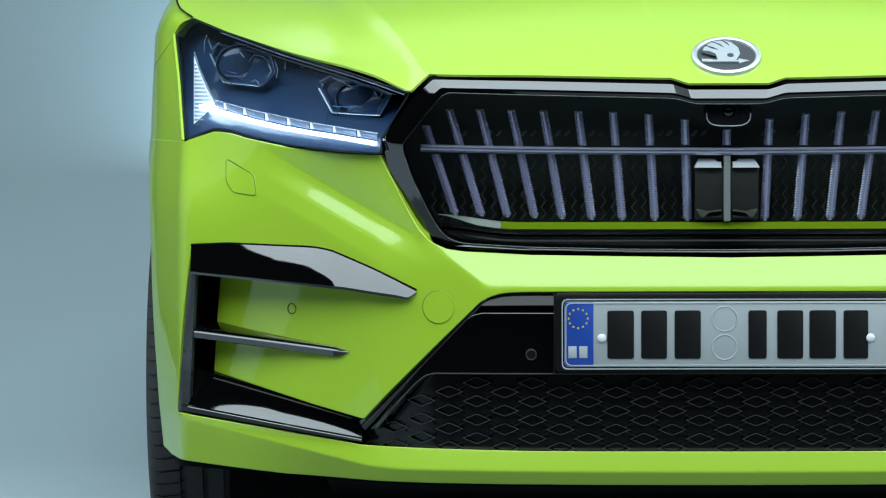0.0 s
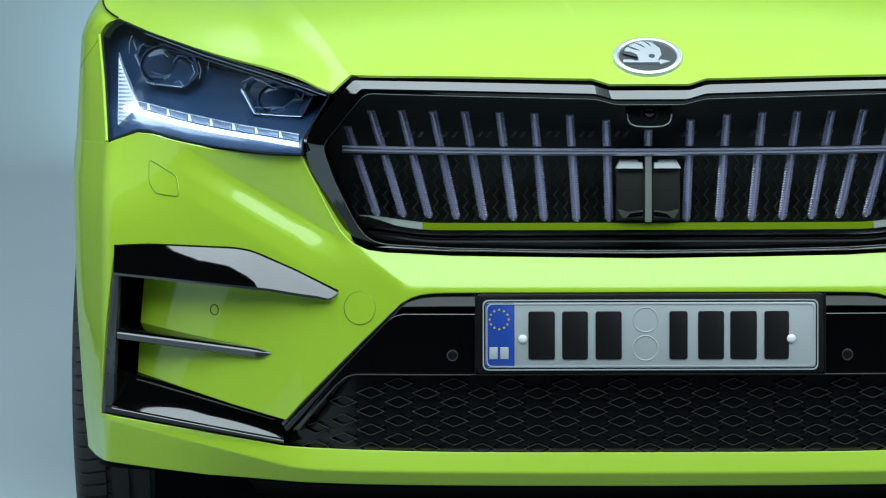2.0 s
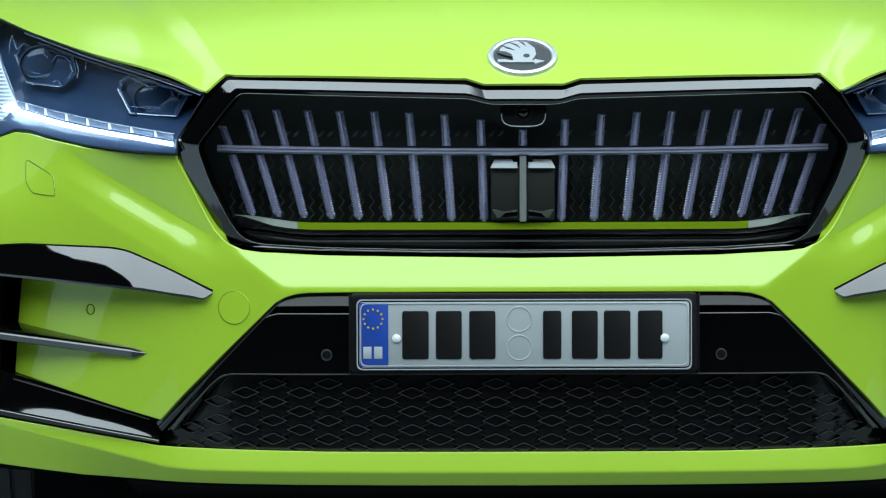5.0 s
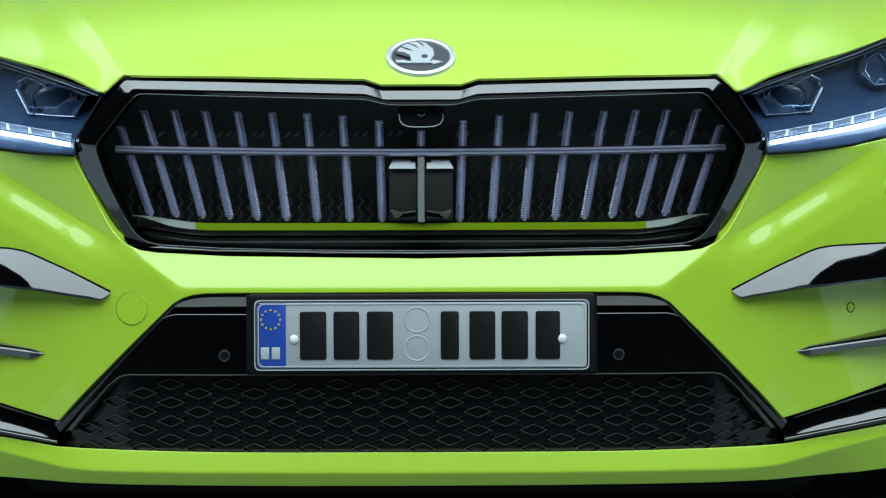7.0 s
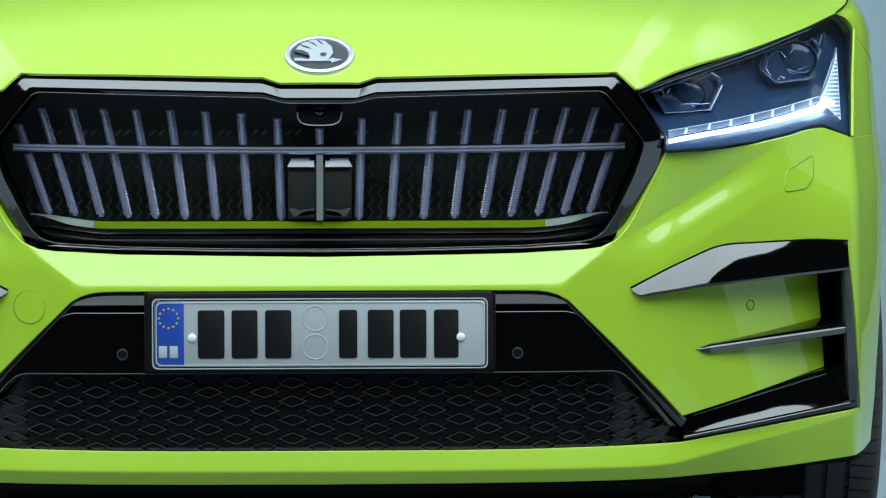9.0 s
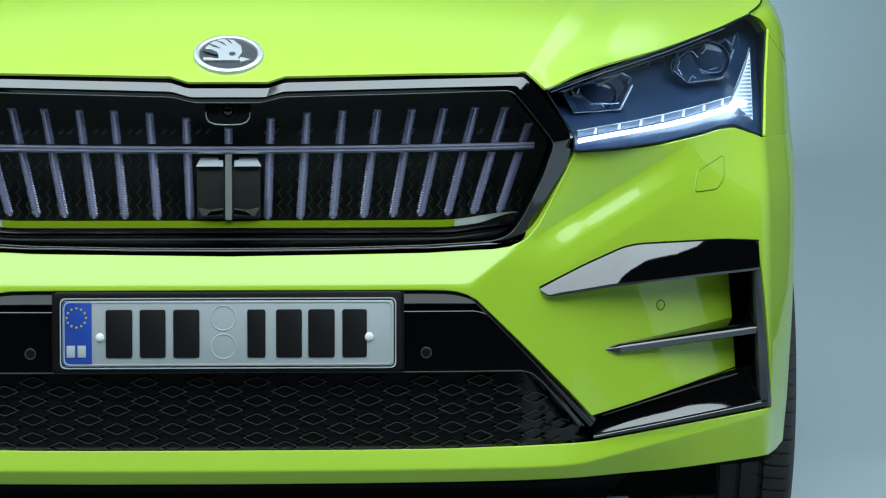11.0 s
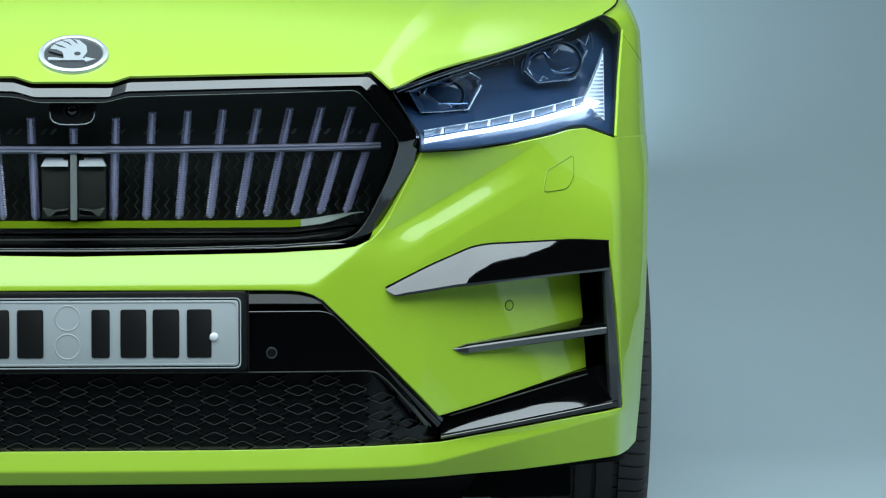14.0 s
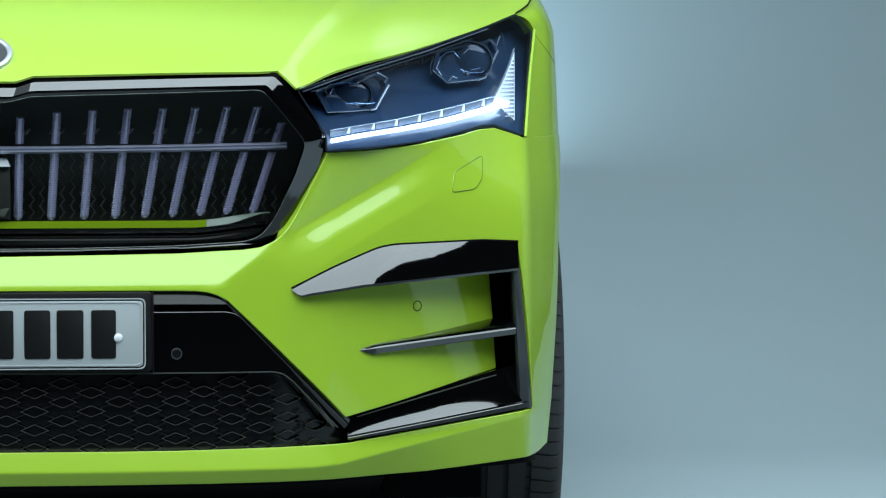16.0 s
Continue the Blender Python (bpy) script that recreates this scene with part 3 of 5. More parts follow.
def intake(s):
    def row(x, pts):
        return [(s * x, y, z) for y, z in pts]

    # the upper blade, from its tip out to the corner
    top = profile([0.474, 0.538, 0.608, 0.634, 0.777, 0.836], [0.5645, 0.595, 0.6225, 0.6265, 0.6285, 0.6245], 0.008)
    low = profile([0.474, 0.487, 0.585, 0.688, 0.822, 0.836], [0.561, 0.5515, 0.5645, 0.571, 0.579, 0.580], 0.003)
    rows = []
    for x in np.linspace(0.4745, 0.836, 90):
        zt, zb = float(top(x)), float(low(x))
        g = min(1.0, 0.22 + 0.78 * (x - 0.4745) / 0.03)
        out = (zt - zb) * float(np.interp(x, [0.4745, 0.60, 0.70, 0.78], [0.60, 0.58, 0.50, 0.32]))
        lip = 0.0042 * g
        f, fb = face(x, zt), face(x, zb)
        sect = [(f + 0.02, zt), (f + 0.001, zt)]
        for q in np.linspace(0, 1, 8):
            sect.append((f - 0.001 * g + (fb - out - f + 0.001 * g) * (q + 0.40 * q * (1 - q)), zt + (zb + lip - zt) * q))
        rows.append(row(x, sect + [(fb - out + 0.0005, zb + lip - 0.0010), (fb - out + 0.0015, zb), (fb + 0.07 * g + 0.004, zb + 0.006 * g)]))
    blade = part("upper_blade", loft(rows, True), GLOSS, shell, "gloss black intake blade")
    part("joint", tube([(s * x, face(x, float(top(x))) - 0.0002, float(top(x)) + 0.0012) for x in np.linspace(0.4735, 0.836, 50)], 0.0014, 6), LINER, blade, "thin dark joint")
    # the upright bar
    rows = []
    for z in np.linspace(0.5815, 0.3595, 14):
        k = (0.624 - z) / 0.264
        xo, xi = 0.8345 + 0.027 * k, 0.8215 + 0.0165 * k
        f = face(xo, z)
        rows.append([(s * xi, f + 0.075, z), (s * xi, f - 0.010, z), (s * (xi + 0.0035), f - 0.0155, z), (s * (xo - 0.006), f - 0.012, z), (s * (xo - 0.001), f - 0.006, z), (s * xo, f + 0.02, z)])
    # grey base colour stands in for what the black bar reflects
    part("upright_bar", loft(rows, True), BARGREY, shell, "black intake upright, its reflection put in as grey")
    # the middle blade
    rows = []
    for x in np.linspace(0.580, 0.832, 26):
        k = (x - 0.580) / 0.252
        g = min(1.0, (x - 0.578) / 0.02)
        zf = 0.4675 + 0.021 * k
        zb = zf - 0.0095 * g - 0.001
        f = face(x, zf) - 0.004 * g
        back = recess(x, zf) + 0.03
        rows.append(row(x, [(back, zf + 0.018 * g * k + 0.006 * g), (f + 0.012 * g, zf + 0.006 * g), (f + 0.0045, zf + 0.0034 * g), (f + 0.0012, zf + 0.0006), (f, zf - 0.0012), (f + 0.0015, zb + 0.001), (f + 0.003, zb), (back, zb)]))
    part("middle_blade", loft(rows, True), GLOSS, shell, "gloss black intake blade")
    # the lower blade, a shelf
    tilt = profile([0.56, 0.62, 0.67, 0.71, 0.75, 0.80, 0.852], [0.24, 0.34, 0.385, 0.40, 0.385, 0.34, 0.28], 0.05)
    bulge = profile([0.54, 0.58, 0.63, 0.72, 0.80, 0.86], [0.0, 0.0035, 0.0075, 0.005, 0.001, 0.0], 0.045)
    rows = []
    for x in np.linspace(0.560, 0.852, 56):
        k = (x - 0.560) / 0.292
        zl = 0.3275 + 0.0325 * k
        lip = 0.0055 + 0.0045 * k
        f = face(x, zl) - 0.001 - float(bulge(x))
        zt = 0.3665 + 0.0665 * k
        back = f + 0.008 + (zt - zl) * float(tilt(x))
        curve = []
        for q in np.linspace(0, 1, 8):
            curve.append((back + (f + 0.008 - back) * q, zt + (zl + lip + 0.002 - zt) * q ** 0.65))
        rows.append(row(x, [(back + 0.03, zt)] + curve + [(f + 0.001, zl + lip), (f, zl + lip - 0.0012), (f + 0.0035, zl + 0.001), (f + 0.02, zl)]))
    part("lower_blade", loft(rows, True), GLOSS, shell, "gloss black lower intake blade")
    # thin lighter tube drawing in a reflection along the shelf
    part("shelf_glint", tube([(s * x, face(x, 0.34) + 0.004 + 0.02 * (x - 0.57), 0.3605 + 0.0665 * (x - 0.56) / 0.292) for x in np.linspace(0.575, 0.80, 20)], 0.0010, 6), MESHRIM, shell, "thin line added for a reflection on the blade")
    # dark duct behind
    rows = [[(s * 0.77, 0.46, z), (s * 0.885, 0.46, z), (s * 0.860, face(0.86, z) + 0.024, z)] for z in np.linspace(0.64, 0.345, 6)]
    part("duct", loft(rows), LINER, shell)
    # parking sensor in the panel
    ring_pts = [(s * (0.672 + 0.0066 * math.cos(a)), 0.529 + 0.0078 * math.sin(a)) for a in np.linspace(0, 2 * math.pi, 24, endpoint=False)]
    sens = part("parking_sensor", tube([(x, recess(x, z) - 0.0002, z) for x, z in ring_pts], 0.0009, 5, True), GAP, shell, "dark ring round a painted parking sensor")
    part("sensor_face", disc(s * 0.672, 0.529, 0.0066, lambda x, z: recess(x, z) - 0.0006, lambda x, z: recess(x, z) + 0.01, 20, 0.0006, 0.0056), PAINT, sens)
    # washer cover and towing cover, with their joints
    washer = [(0.7786, 0.762), (0.732, 0.737), (0.7275, 0.705), (0.766, 0.7095), (0.7777, 0.726)]
    # only one side has a towing cover
    covers = [("washer_cover", rounded(washer, 0.006))]
    if s < 0:
        covers.append(("towing_cover", [(0.4405 + 0.0235 * math.cos(a), 0.540 + 0.0245 * math.sin(a)) for a in np.linspace(0, 2 * math.pi, 40, endpoint=False)]))
    for nm, pts in covers:
        cover = skin(nm, mirrored(pts, s), lambda x, z: (x, face(x, z) - 0.0012, z), PAINT, shell, size=0.008, rim=0.004, edge=0.0008)
        part("joint", tube([(s * x, face(x, z) - 0.0004, z) for x, z in resample(pts, 0.004)], 0.0009, 5, True), GAP, cover, "thin dark joint")


for s in (-1, 1):
    intake(s)


# ---- lower opening: panel, mesh, plate ----
def opening():
    low = thing("lower_grille", "", "")
    low.parent = car
    tagged(low, "gloss black lower grille with a mesh of lozenges")

    def depth(x):
        return face(x, 0.55) + 0.001

    # a recessed back, the tilted brow above, and the proud panel below a slot
    upper = rounded_half([(0, 0.5655), (0.296, 0.5648), (0.328, 0.5640), (0.347, 0.5617), (0.363, 0.5567), (0.378, 0.5483), (0.488, 0.437), (0.470, 0.4375), (0.263, 0.4385), (0, 0.440)], 0.006)
    skin("slot_back", mirror_half(upper), lambda x, z: (x, depth(x) + 0.016, z), LINER, low, size=0.02, rim=0.01, edge=0.001)
    brow = [(0, 0.5655), (0.296, 0.5648), (0.328, 0.5640), (0.347, 0.5617), (0.363, 0.5567), (0.3845, 0.5425), (0.30, 0.5435), (0, 0.5435)]
    skin("grille_brow", mirror_half(rounded_half(brow, 0.002)), lambda x, z: (x, depth(x) + 0.003 + 0.38 * (z - 0.5435), z), BROW, low, size=0.012, rim=0.012, label="gloss black brow over the plate", edge=0.0012)
    lower = [(0, 0.5305), (0.374, 0.5300), (0.3885, 0.5265), (0.3985, 0.5180), (0.4630, 0.4535), (0.5400, 0.3520), (0.5380, 0.3515), (0.4775, 0.4225), (0.4629, 0.4345), (0.4456, 0.4397), (0.263, 0.4405), (0, 0.4415)]
    pan = skin("grille_panel", mirror_half(rounded_half(lower, 0.004)), lambda x, z: (x, depth(x) + 0.002, z), GLOSS, low, size=0.012, rim=0.02, label="gloss black panel holding the number plate", edge=0.0022)
    for s in (-1, 1):
        part("seam", block(s * 0.2645 - 0.0010, s * 0.2645 + 0.0010, -0.004, 0.01, 0.4415, 0.562, 0.0005), SATIN, pan)
        y = depth(0.3) + 0.002
        sens = part("parking_sensor", tube([(s * 0.2995 + 0.0077 * math.cos(a), y - 0.0004, 0.4685 + 0.0080 * math.sin(a)) for a in np.linspace(0, 2 * math.pi, 28, endpoint=False)], 0.0008, 6, True), SENSORRING, low, "parking sensor with a thin grey ring")
        part("sensor_face", disc(s * 0.2995, 0.4685, 0.0071, y - 0.0010, y + 0.01, 24, 0.001), SENSORFACE, low)
    # the plate's tray
    part("plate_tray", slab(rounded([(-0.2635, 0.4425), (0.2635, 0.4425), (0.2635, 0.563), (-0.2635, 0.563)], 0.008), -0.004, 0.03, 0.002), SATIN, low, "matt black plate holder")
    # rounded black border along the slanting edges
    for s in (-1, 1):
        rows = []
        for k in np.linspace(0, 1, 24):
            xo, zo = 0.368 + 0.196 * k, 0.5600 - 0.2005 * k
            xi, zi = xo - 0.0052 - 0.004 * k, zo - 0.0066 - 0.006 * k
            fo, fi = face(xo, 0.45), face(xi, 0.45)
            rows.append([(s * xo, fo + 0.016, zo)] + [(s * (xo + (xi - xo) * q), fo + (fi - fo) * q + 0.0065 - 0.0040 * math.sin(math.pi * q), zo + (zi - zo) * q) for q in np.linspace(0, 1, 8)] + [(s * xi, fi + 0.05, zi)])
        part("surround", loft(rows, True), GLOSS, low, "gloss black border of the opening")
        edge_line = [(0.0, 0.4402), (0.4456, 0.4385), (0.4560, 0.4365), (0.4629, 0.4335), (0.4767, 0.4221), (0.5440, 0.3500)]
        part("mesh_border", tube([(s * x, depth(x) + 0.0025, z) for x, z in resample(edge_line, 0.015, False)], 0.0011, 6), MESHRIM, low, "thin raised border of the mesh")
    # mesh of lozenges on a dark plate
    field = [(0.002, 0.4395), (0.4456, 0.4385), (0.4629, 0.4335), (0.4767, 0.4221), (0.556, 0.337), (0.552, 0.3245), (0.298, 0.3200), (0.002, 0.3200)]
    full = mirror_half([(0, 0.4395)] + field[1:-1] + [(0, 0.3195)])

    def mesh_y(x, z):
        return 0.85 * face(x, 0.45) + 0.023 + 0.15 * soft(abs(x) - 0.452, 0.004)

    plate = skin("mesh_plate", [(x, z) for x, z in full], lambda x, z: (x, mesh_y(x, z) + 0.010, z), MESHPLATE, low, size=0.02, rim=0.02)
    inset = np.array(full)
    w, h, px, pz = 0.0222, 0.0087, 0.0425, 0.0283
    for i in range(-13, 14):
        for j in range(-1, 6):
            cx, cz = i * px, 0.3245 + j * pz + (pz / 2 if i % 2 else 0)
            if not inside(np.array([(cx, cz + 0.004)]), inset)[0] or cz > 0.436 or abs(cx) > 0.545:
                continue
            # the outer ones are cut by the border
            room = 0.4767 + (0.4221 - cz) * 0.932 - abs(cx) - 0.0015
            if room < 0.009:
                continue
            wl, wr = (w, min(w, room)) if cx > 0 else (min(w, room), w)
            bm = bmesh.new()
            loops = []
            slope = (mesh_y(cx + 0.01, cz) - mesh_y(cx - 0.01, cz)) / 0.02
            for f, dy in ((1.0, 0.008), (0.985, -0.0008), (0.88, -0.0008), (0.76, 0.009)):
                loops.append([bm.verts.new((a * f, dy + a * f * slope, b * f)) for a, b in ((-wl, 0), (-w * 0.08, h * min(1, wl / w + 0.2)), (w * 0.08, h * min(1, wr / w + 0.2)), (wr, 0), (w * 0.08, -h * min(1, wr / w + 0.2)), (-w * 0.08, -h * min(1, wl / w + 0.2)))])
            for p, q in zip(loops, loops[1:]):
                for k in range(6):
                    bm.faces.new((p[k], p[(k + 1) % 6], q[(k + 1) % 6], q[k]))
            bm.faces.new(loops[-1])
            ob = part("lozenge", bm, MESHPLATE, low, angle=20)
            # front rim faces are coloured lighter, for the light their edges catch
            ob.data.materials.append(MESHRIM)
            for poly in ob.data.polygons:
                if abs(poly.normal.y) > 0.9 and poly.area < 0.00006:
                    poly.material_index = 1
            ob.location = (cx, mesh_y(cx, cz), cz)
            # webs that tie a lozenge to the next ones
            bm = bmesh.new()
            for dx, dz in ((px / 2, pz / 4), (px / 2, -pz / 4)):
                a, b = Vector((w * 0.62, 0.001, h * 0.42 * (1 if dz > 0 else -1))), Vector((px - w * 0.62, 0.001 + slope * px * 0, (pz / 2 - h * 0.42) * (1 if dz > 0 else -1)))
                up = Vector((0, 0, 0.0009))
                back = Vector((0, 0.008, 0))
                v = [bm.verts.new(p) for p in (a - up, a + up, b + up, b - up, a - up + back, a + up + back, b + up + back, b - up + back)]
                for f in ((0, 1, 2, 3), (4, 5, 1, 0), (1, 5, 6, 2), (2, 6, 7, 3), (3, 7, 4, 0)):
                    bm.faces.new([v[k] for k in f])
            if i < 12 and abs(cx + px / 2) + 0.03 < 0.4767 + (0.4221 - cz) * 0.932:
                ob2 = part("web", bm, SATIN, low)
                ob2.location = ob.location


opening()


def number_plate():
    pl = thing("number_plate", "", "")
    pl.parent = car
    tagged(pl, "white number plate with dark characters and a blue band")
    y = -0.0065
    base = rounded([(-0.2545, 0.4460), (0.2545, 0.4460), (0.2545, 0.5550), (-0.2545, 0.5550)], 0.010, 5)
    part("plate_frame", slab(base, y, 0.0, 0.0012), PLATEBLACK, pl, "black plate edge")

    def rim_loop(d, yy):
        return [(x, yy, z) for x, z in rounded([(-0.2545 + d, 0.4460 + d), (0.2545 - d, 0.4460 + d), (0.2545 - d, 0.5550 - d), (-0.2545 + d, 0.5550 - d)], 0.0095, 5)]

    part("white_rim", ring([rim_loop(0.0008, y + 0.001), rim_loop(0.0012, y - 0.0012), rim_loop(0.0026, y - 0.0012), rim_loop(0.0030, y + 0.001)]), PLATEWHITE, pl)
    part("plate_face", slab(rounded([(-0.2495, 0.4510), (0.2495, 0.4510), (0.2495, 0.5500), (-0.2495, 0.5500)], 0.006, 4), y - 0.0008, y + 0.002, 0.0006), PLATEWHITE, pl)
    part("inner_rim", ring([rim_loop(0.0062, y), rim_loop(0.0066, y - 0.0018), rim_loop(0.0080, y - 0.0018), rim_loop(0.0084, y)]), PLATEWHITE, pl)
    part("blue_band", slab(rounded([(-0.2490, 0.4520), (-0.2055, 0.4520), (-0.2055, 0.5490), (-0.2490, 0.5490)], 0.002), y - 0.0014, y, 0.0003), PLATEBLUE, pl, "blue band of the plate")
    for i in range(12):
        a = i * math.pi / 6
        part("star", disc(-0.2285 + 0.0145 * math.sin(a), 0.5245 + 0.0145 * math.cos(a), 0.0019, y - 0.0019, y - 0.001, 5, 0), PLATEGOLD, pl)
    for k in range(2):
        part("bar", slab([(-0.2435 + 0.0165 * k, 0.4645), (-0.2310 + 0.0165 * k, 0.4645), (-0.2310 + 0.0165 * k, 0.4825), (-0.2435 + 0.0165 * k, 0.4825)], y - 0.0019, y - 0.001, 0.0003), PLATEWHITE, pl)
    # the characters as plain bars of their size
    for x0, x1 in ((-0.1845, -0.1445), (-0.1335, -0.0945), (-0.083, -0.0435), (0.0285, 0.0560), (0.0720, 0.1110), (0.1205, 0.1605), (0.1720, 0.2090)):
        part("bar", slab(rounded([(x0, 0.4635), (x1, 0.4635), (x1, 0.5365), (x0, 0.5365)], 0.004), y - 0.0026, y, 0.0006), PLATEBLACK, pl, "dark bar")
    for z in (0.5235, 0.4805):
        part("embossed_ring", tube([(-0.0075 + 0.0187 * math.cos(a), y - 0.0008, z + 0.0187 * math.sin(a)) for a in np.linspace(0, 2 * math.pi, 40, endpoint=False)], 0.0011, 6, True), PLATEWHITE, pl)
    for x in (-0.1930, 0.2125):
        bm = bmesh.new()
        bmesh.ops.create_uvsphere(bm, u_segments=16, v_segments=10, radius=0.0068)
        for v in bm.verts:
            v.co = Vector((x + v.co.x, y - 0.002 + v.co.y * 0.5, 0.4945 + v.co.z))
        part("screw_cap", bm, SCREW, pl, "white screw cap")


number_plate()


# ---- upper grille ----
POST = material("grey_post", (0.20, 0.22, 0.21), 0.35, 0.0, 0.5, grain=0.05, scale=80)


def grille():
    gr = thing("grille", "", "")
    gr.parent = car
    tagged(gr, "hexagonal gloss black grille with upright crystal slats")

    def gy(x, z):
        return 0.85 * float(plan_y(chart(abs(x)))) + 0.002 + (0.885 - z) * 0.15

    mid = [(0, 0.8565), (0.0555, 0.8565), (0.0845, 0.865), (0.30, 0.8705), (0.436, 0.8735), (0.462, 0.850), (0.511, 0.789), (0.4955, 0.742), (0.459, 0.656), (0.427, 0.6325), (0.30, 0.6260), (0.15, 0.6230), (0, 0.6220)]
    mid2 = [(0, 0.853), (0.054, 0.853), (0.0835, 0.8615), (0.30, 0.867), (0.434, 0.870), (0.458, 0.846), (0.505, 0.7865), (0.488, 0.740), (0.453, 0.660), (0.424, 0.6345), (0.30, 0.6280), (0.15, 0.6250), (0, 0.6240)]
    inner = [(0, 0.848), (0.052, 0.848), (0.082, 0.8565), (0.30, 0.862), (0.4305, 0.8660), (0.450, 0.8440), (0.4970, 0.786), (0.480, 0.735), (0.446, 0.665), (0.420, 0.6370), (0.30, 0.6305), (0.15, 0.6275), (0, 0.6265)]

    def loop(half, dy, r=0.012):
        wide = 0.012 if r == 0.004 else 0.03
        pts = rounded(mirror_half(half), lambda x, z: wide if z < 0.68 and abs(x) > 0.4 else r, 4)
        out = []
        for x, z in pts:
            e = dy if dy > -0.0125 else -0.0105 + (dy + 0.0105) * step(z - 0.628, 0.06)
            if dy == 0.004:
                # the facets at the sides are shallow, those above and below steep
                side = step(abs(x) - 0.430, 0.05) * step(z - 0.625, 0.05) * (1 - step(z - 0.872, 0.012))
                e -= 0.0085 * side
            if dy == -0.0130:
                e -= 0.0022 * step(abs(x) - 0.425, 0.03)
            out.append((x, gy(x, z) + e, z))
        return out

    rim = [(x - 0.002 if x > 0.4 else x, z - 0.0065 if z > 0.85 else z) for x, z in GRILLE_OUT]
    part("frame_skirt", ring([loop(GRILLE_OUT, 0.05, 0.004), loop(GRILLE_OUT, 0.032, 0.004), loop(rim, 0.030, 0.004)]), LINER, gr, "matt black skirt behind the frame")
    frame_loops = [loop(rim, 0.030, 0.004), loop(rim, 0.004, 0.004), loop(mid, -0.012, 0.004), loop(mid2, -0.0132, 0.006), loop(inner, -0.0130), loop(inner, 0.012)]
    part("grille_frame", ring(frame_loops), GLOSS, gr, "gloss black hexagonal grille frame with a bevelled rim", angle=20)
    part("grille_tunnel", ring([loop(inner, 0.012), loop(inner, 0.14)]), LINER, gr, "matt black inside of the grille")
    # thin bright line round the inside, added for the edge's reflection
    part("inner_line", tube([(x, gy(x, z) - 0.0132, z) for x, z in rounded(mirror_half(inner), lambda x, z: 0.03 if z < 0.68 and abs(x) > 0.4 else 0.012, 4)], 0.0005, 5, True), GLINTGREY, gr, "thin grey line drawn for the edge's reflection")
    # dark back
    back = mirror_half([(0, 0.87), (0.46, 0.89), (0.54, 0.785), (0.47, 0.63), (0, 0.62)])
    part("backing", slab(back, lambda x, z: gy(x, z) + 0.115, lambda x, z: gy(x, z) + 0.135, 0), GRILLEBACK, gr, "dark textured backing")
    # zigzag ribs on the backing, and small pale slabs that paint in glints above the bar
    for i in range(-29, 30):
        x = 0.0155 * i
        if abs(x) < 0.055:
            continue
        path = [(x + (0.0035 if k % 2 else -0.0035), gy(x, 0.75) + 0.108, 0.668 + 0.0098 * k) for k in range(11 if abs(x) < 0.42 else 8)]
        part("rib", tube(path, 0.0022, 5), GRILLEBACK, gr)
    for i in range(-8, 9):
        if i:
            for k in (0.008, 0.022):
                x = 0.0525 * i + k
                part("bay_glint", slab([(x - 0.008, 0.7985), (x - 0.003, 0.7985), (x + 0.003, 0.8065), (x - 0.002, 0.8065)], gy(x, 0.80) + 0.080, gy(x, 0.80) + 0.10, 0.0006), GLINTGREY, gr)
    # sill under the slats: a strip painted with the bumper's green reflection, tapering up at both ends, and steps
    # below it
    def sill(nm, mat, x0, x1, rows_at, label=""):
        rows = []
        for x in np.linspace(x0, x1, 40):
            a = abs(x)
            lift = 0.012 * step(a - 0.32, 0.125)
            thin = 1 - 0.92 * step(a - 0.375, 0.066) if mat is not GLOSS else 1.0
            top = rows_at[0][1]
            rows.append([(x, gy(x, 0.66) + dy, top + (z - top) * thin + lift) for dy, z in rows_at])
        part(nm, loft(rows, True), mat, gr, label)

    sill("sill_strip", SILL, -0.345, 0.345, ((0.040, 0.6670), (0.030, 0.6665), (0.026, 0.6565), (0.05, 0.6560)), "strip under the slats, painted green as if reflecting the bumper")
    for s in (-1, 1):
        sill("sill_end", SILLEND, s * 0.3452, s * 0.442, ((0.040, 0.6670), (0.030, 0.6665), (0.024, 0.6565), (0.05, 0.6560)), "tapering end of the strip, painted grey as its reflection")
    sill("sill_step", GLOSS, -0.436, 0.436, ((0.05, 0.6545), (0.022, 0.654), (0.018, 0.649), (0.030, 0.6445), (0.05, 0.6445)))
    sill("sill_ledge", SATIN, -0.425, 0.425, ((0.05, 0.6415), (0.012, 0.641), (0.010, 0.6385), (0.05, 0.638)))

    # upright slats: two pieces each, with toothed edges
    def slat(xt, zt, xb, zb):
        def piece(z0, z1, name, w0, w1, foot):
            n = max(4, int(abs(z0 - z1) / 0.0038))
            rows = []
            for i in range(2 * n + 1):
                k = i / (2 * n)
                z = z0 + (z1 - z0) * k
                x = xt + (xb - xt) * (zt - z) / (zt - zb)
                tooth = 0.0019 if i % 2 else 0.0
                w = (w0 + (w1 - w0) * k) / 2 - tooth
                if foot and k > 0.93:
                    w = w * (1 - (k - 0.93) / 0.07 * 0.75) + 0.0015
                y = gy(x, z) + 0.042
                rows.append([(x - w, y + 0.014, z), (x - w, y + 0.005, z), (x - w * 0.60, y + 0.0035, z), (x - w * 0.42, y, z), (x, y - 0.0012, z), (x + w * 0.42, y, z), (x + w * 0.60, y + 0.0035, z), (x + w, y + 0.005, z), (x + w, y + 0.014, z)])
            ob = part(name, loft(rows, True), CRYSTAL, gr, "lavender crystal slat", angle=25)
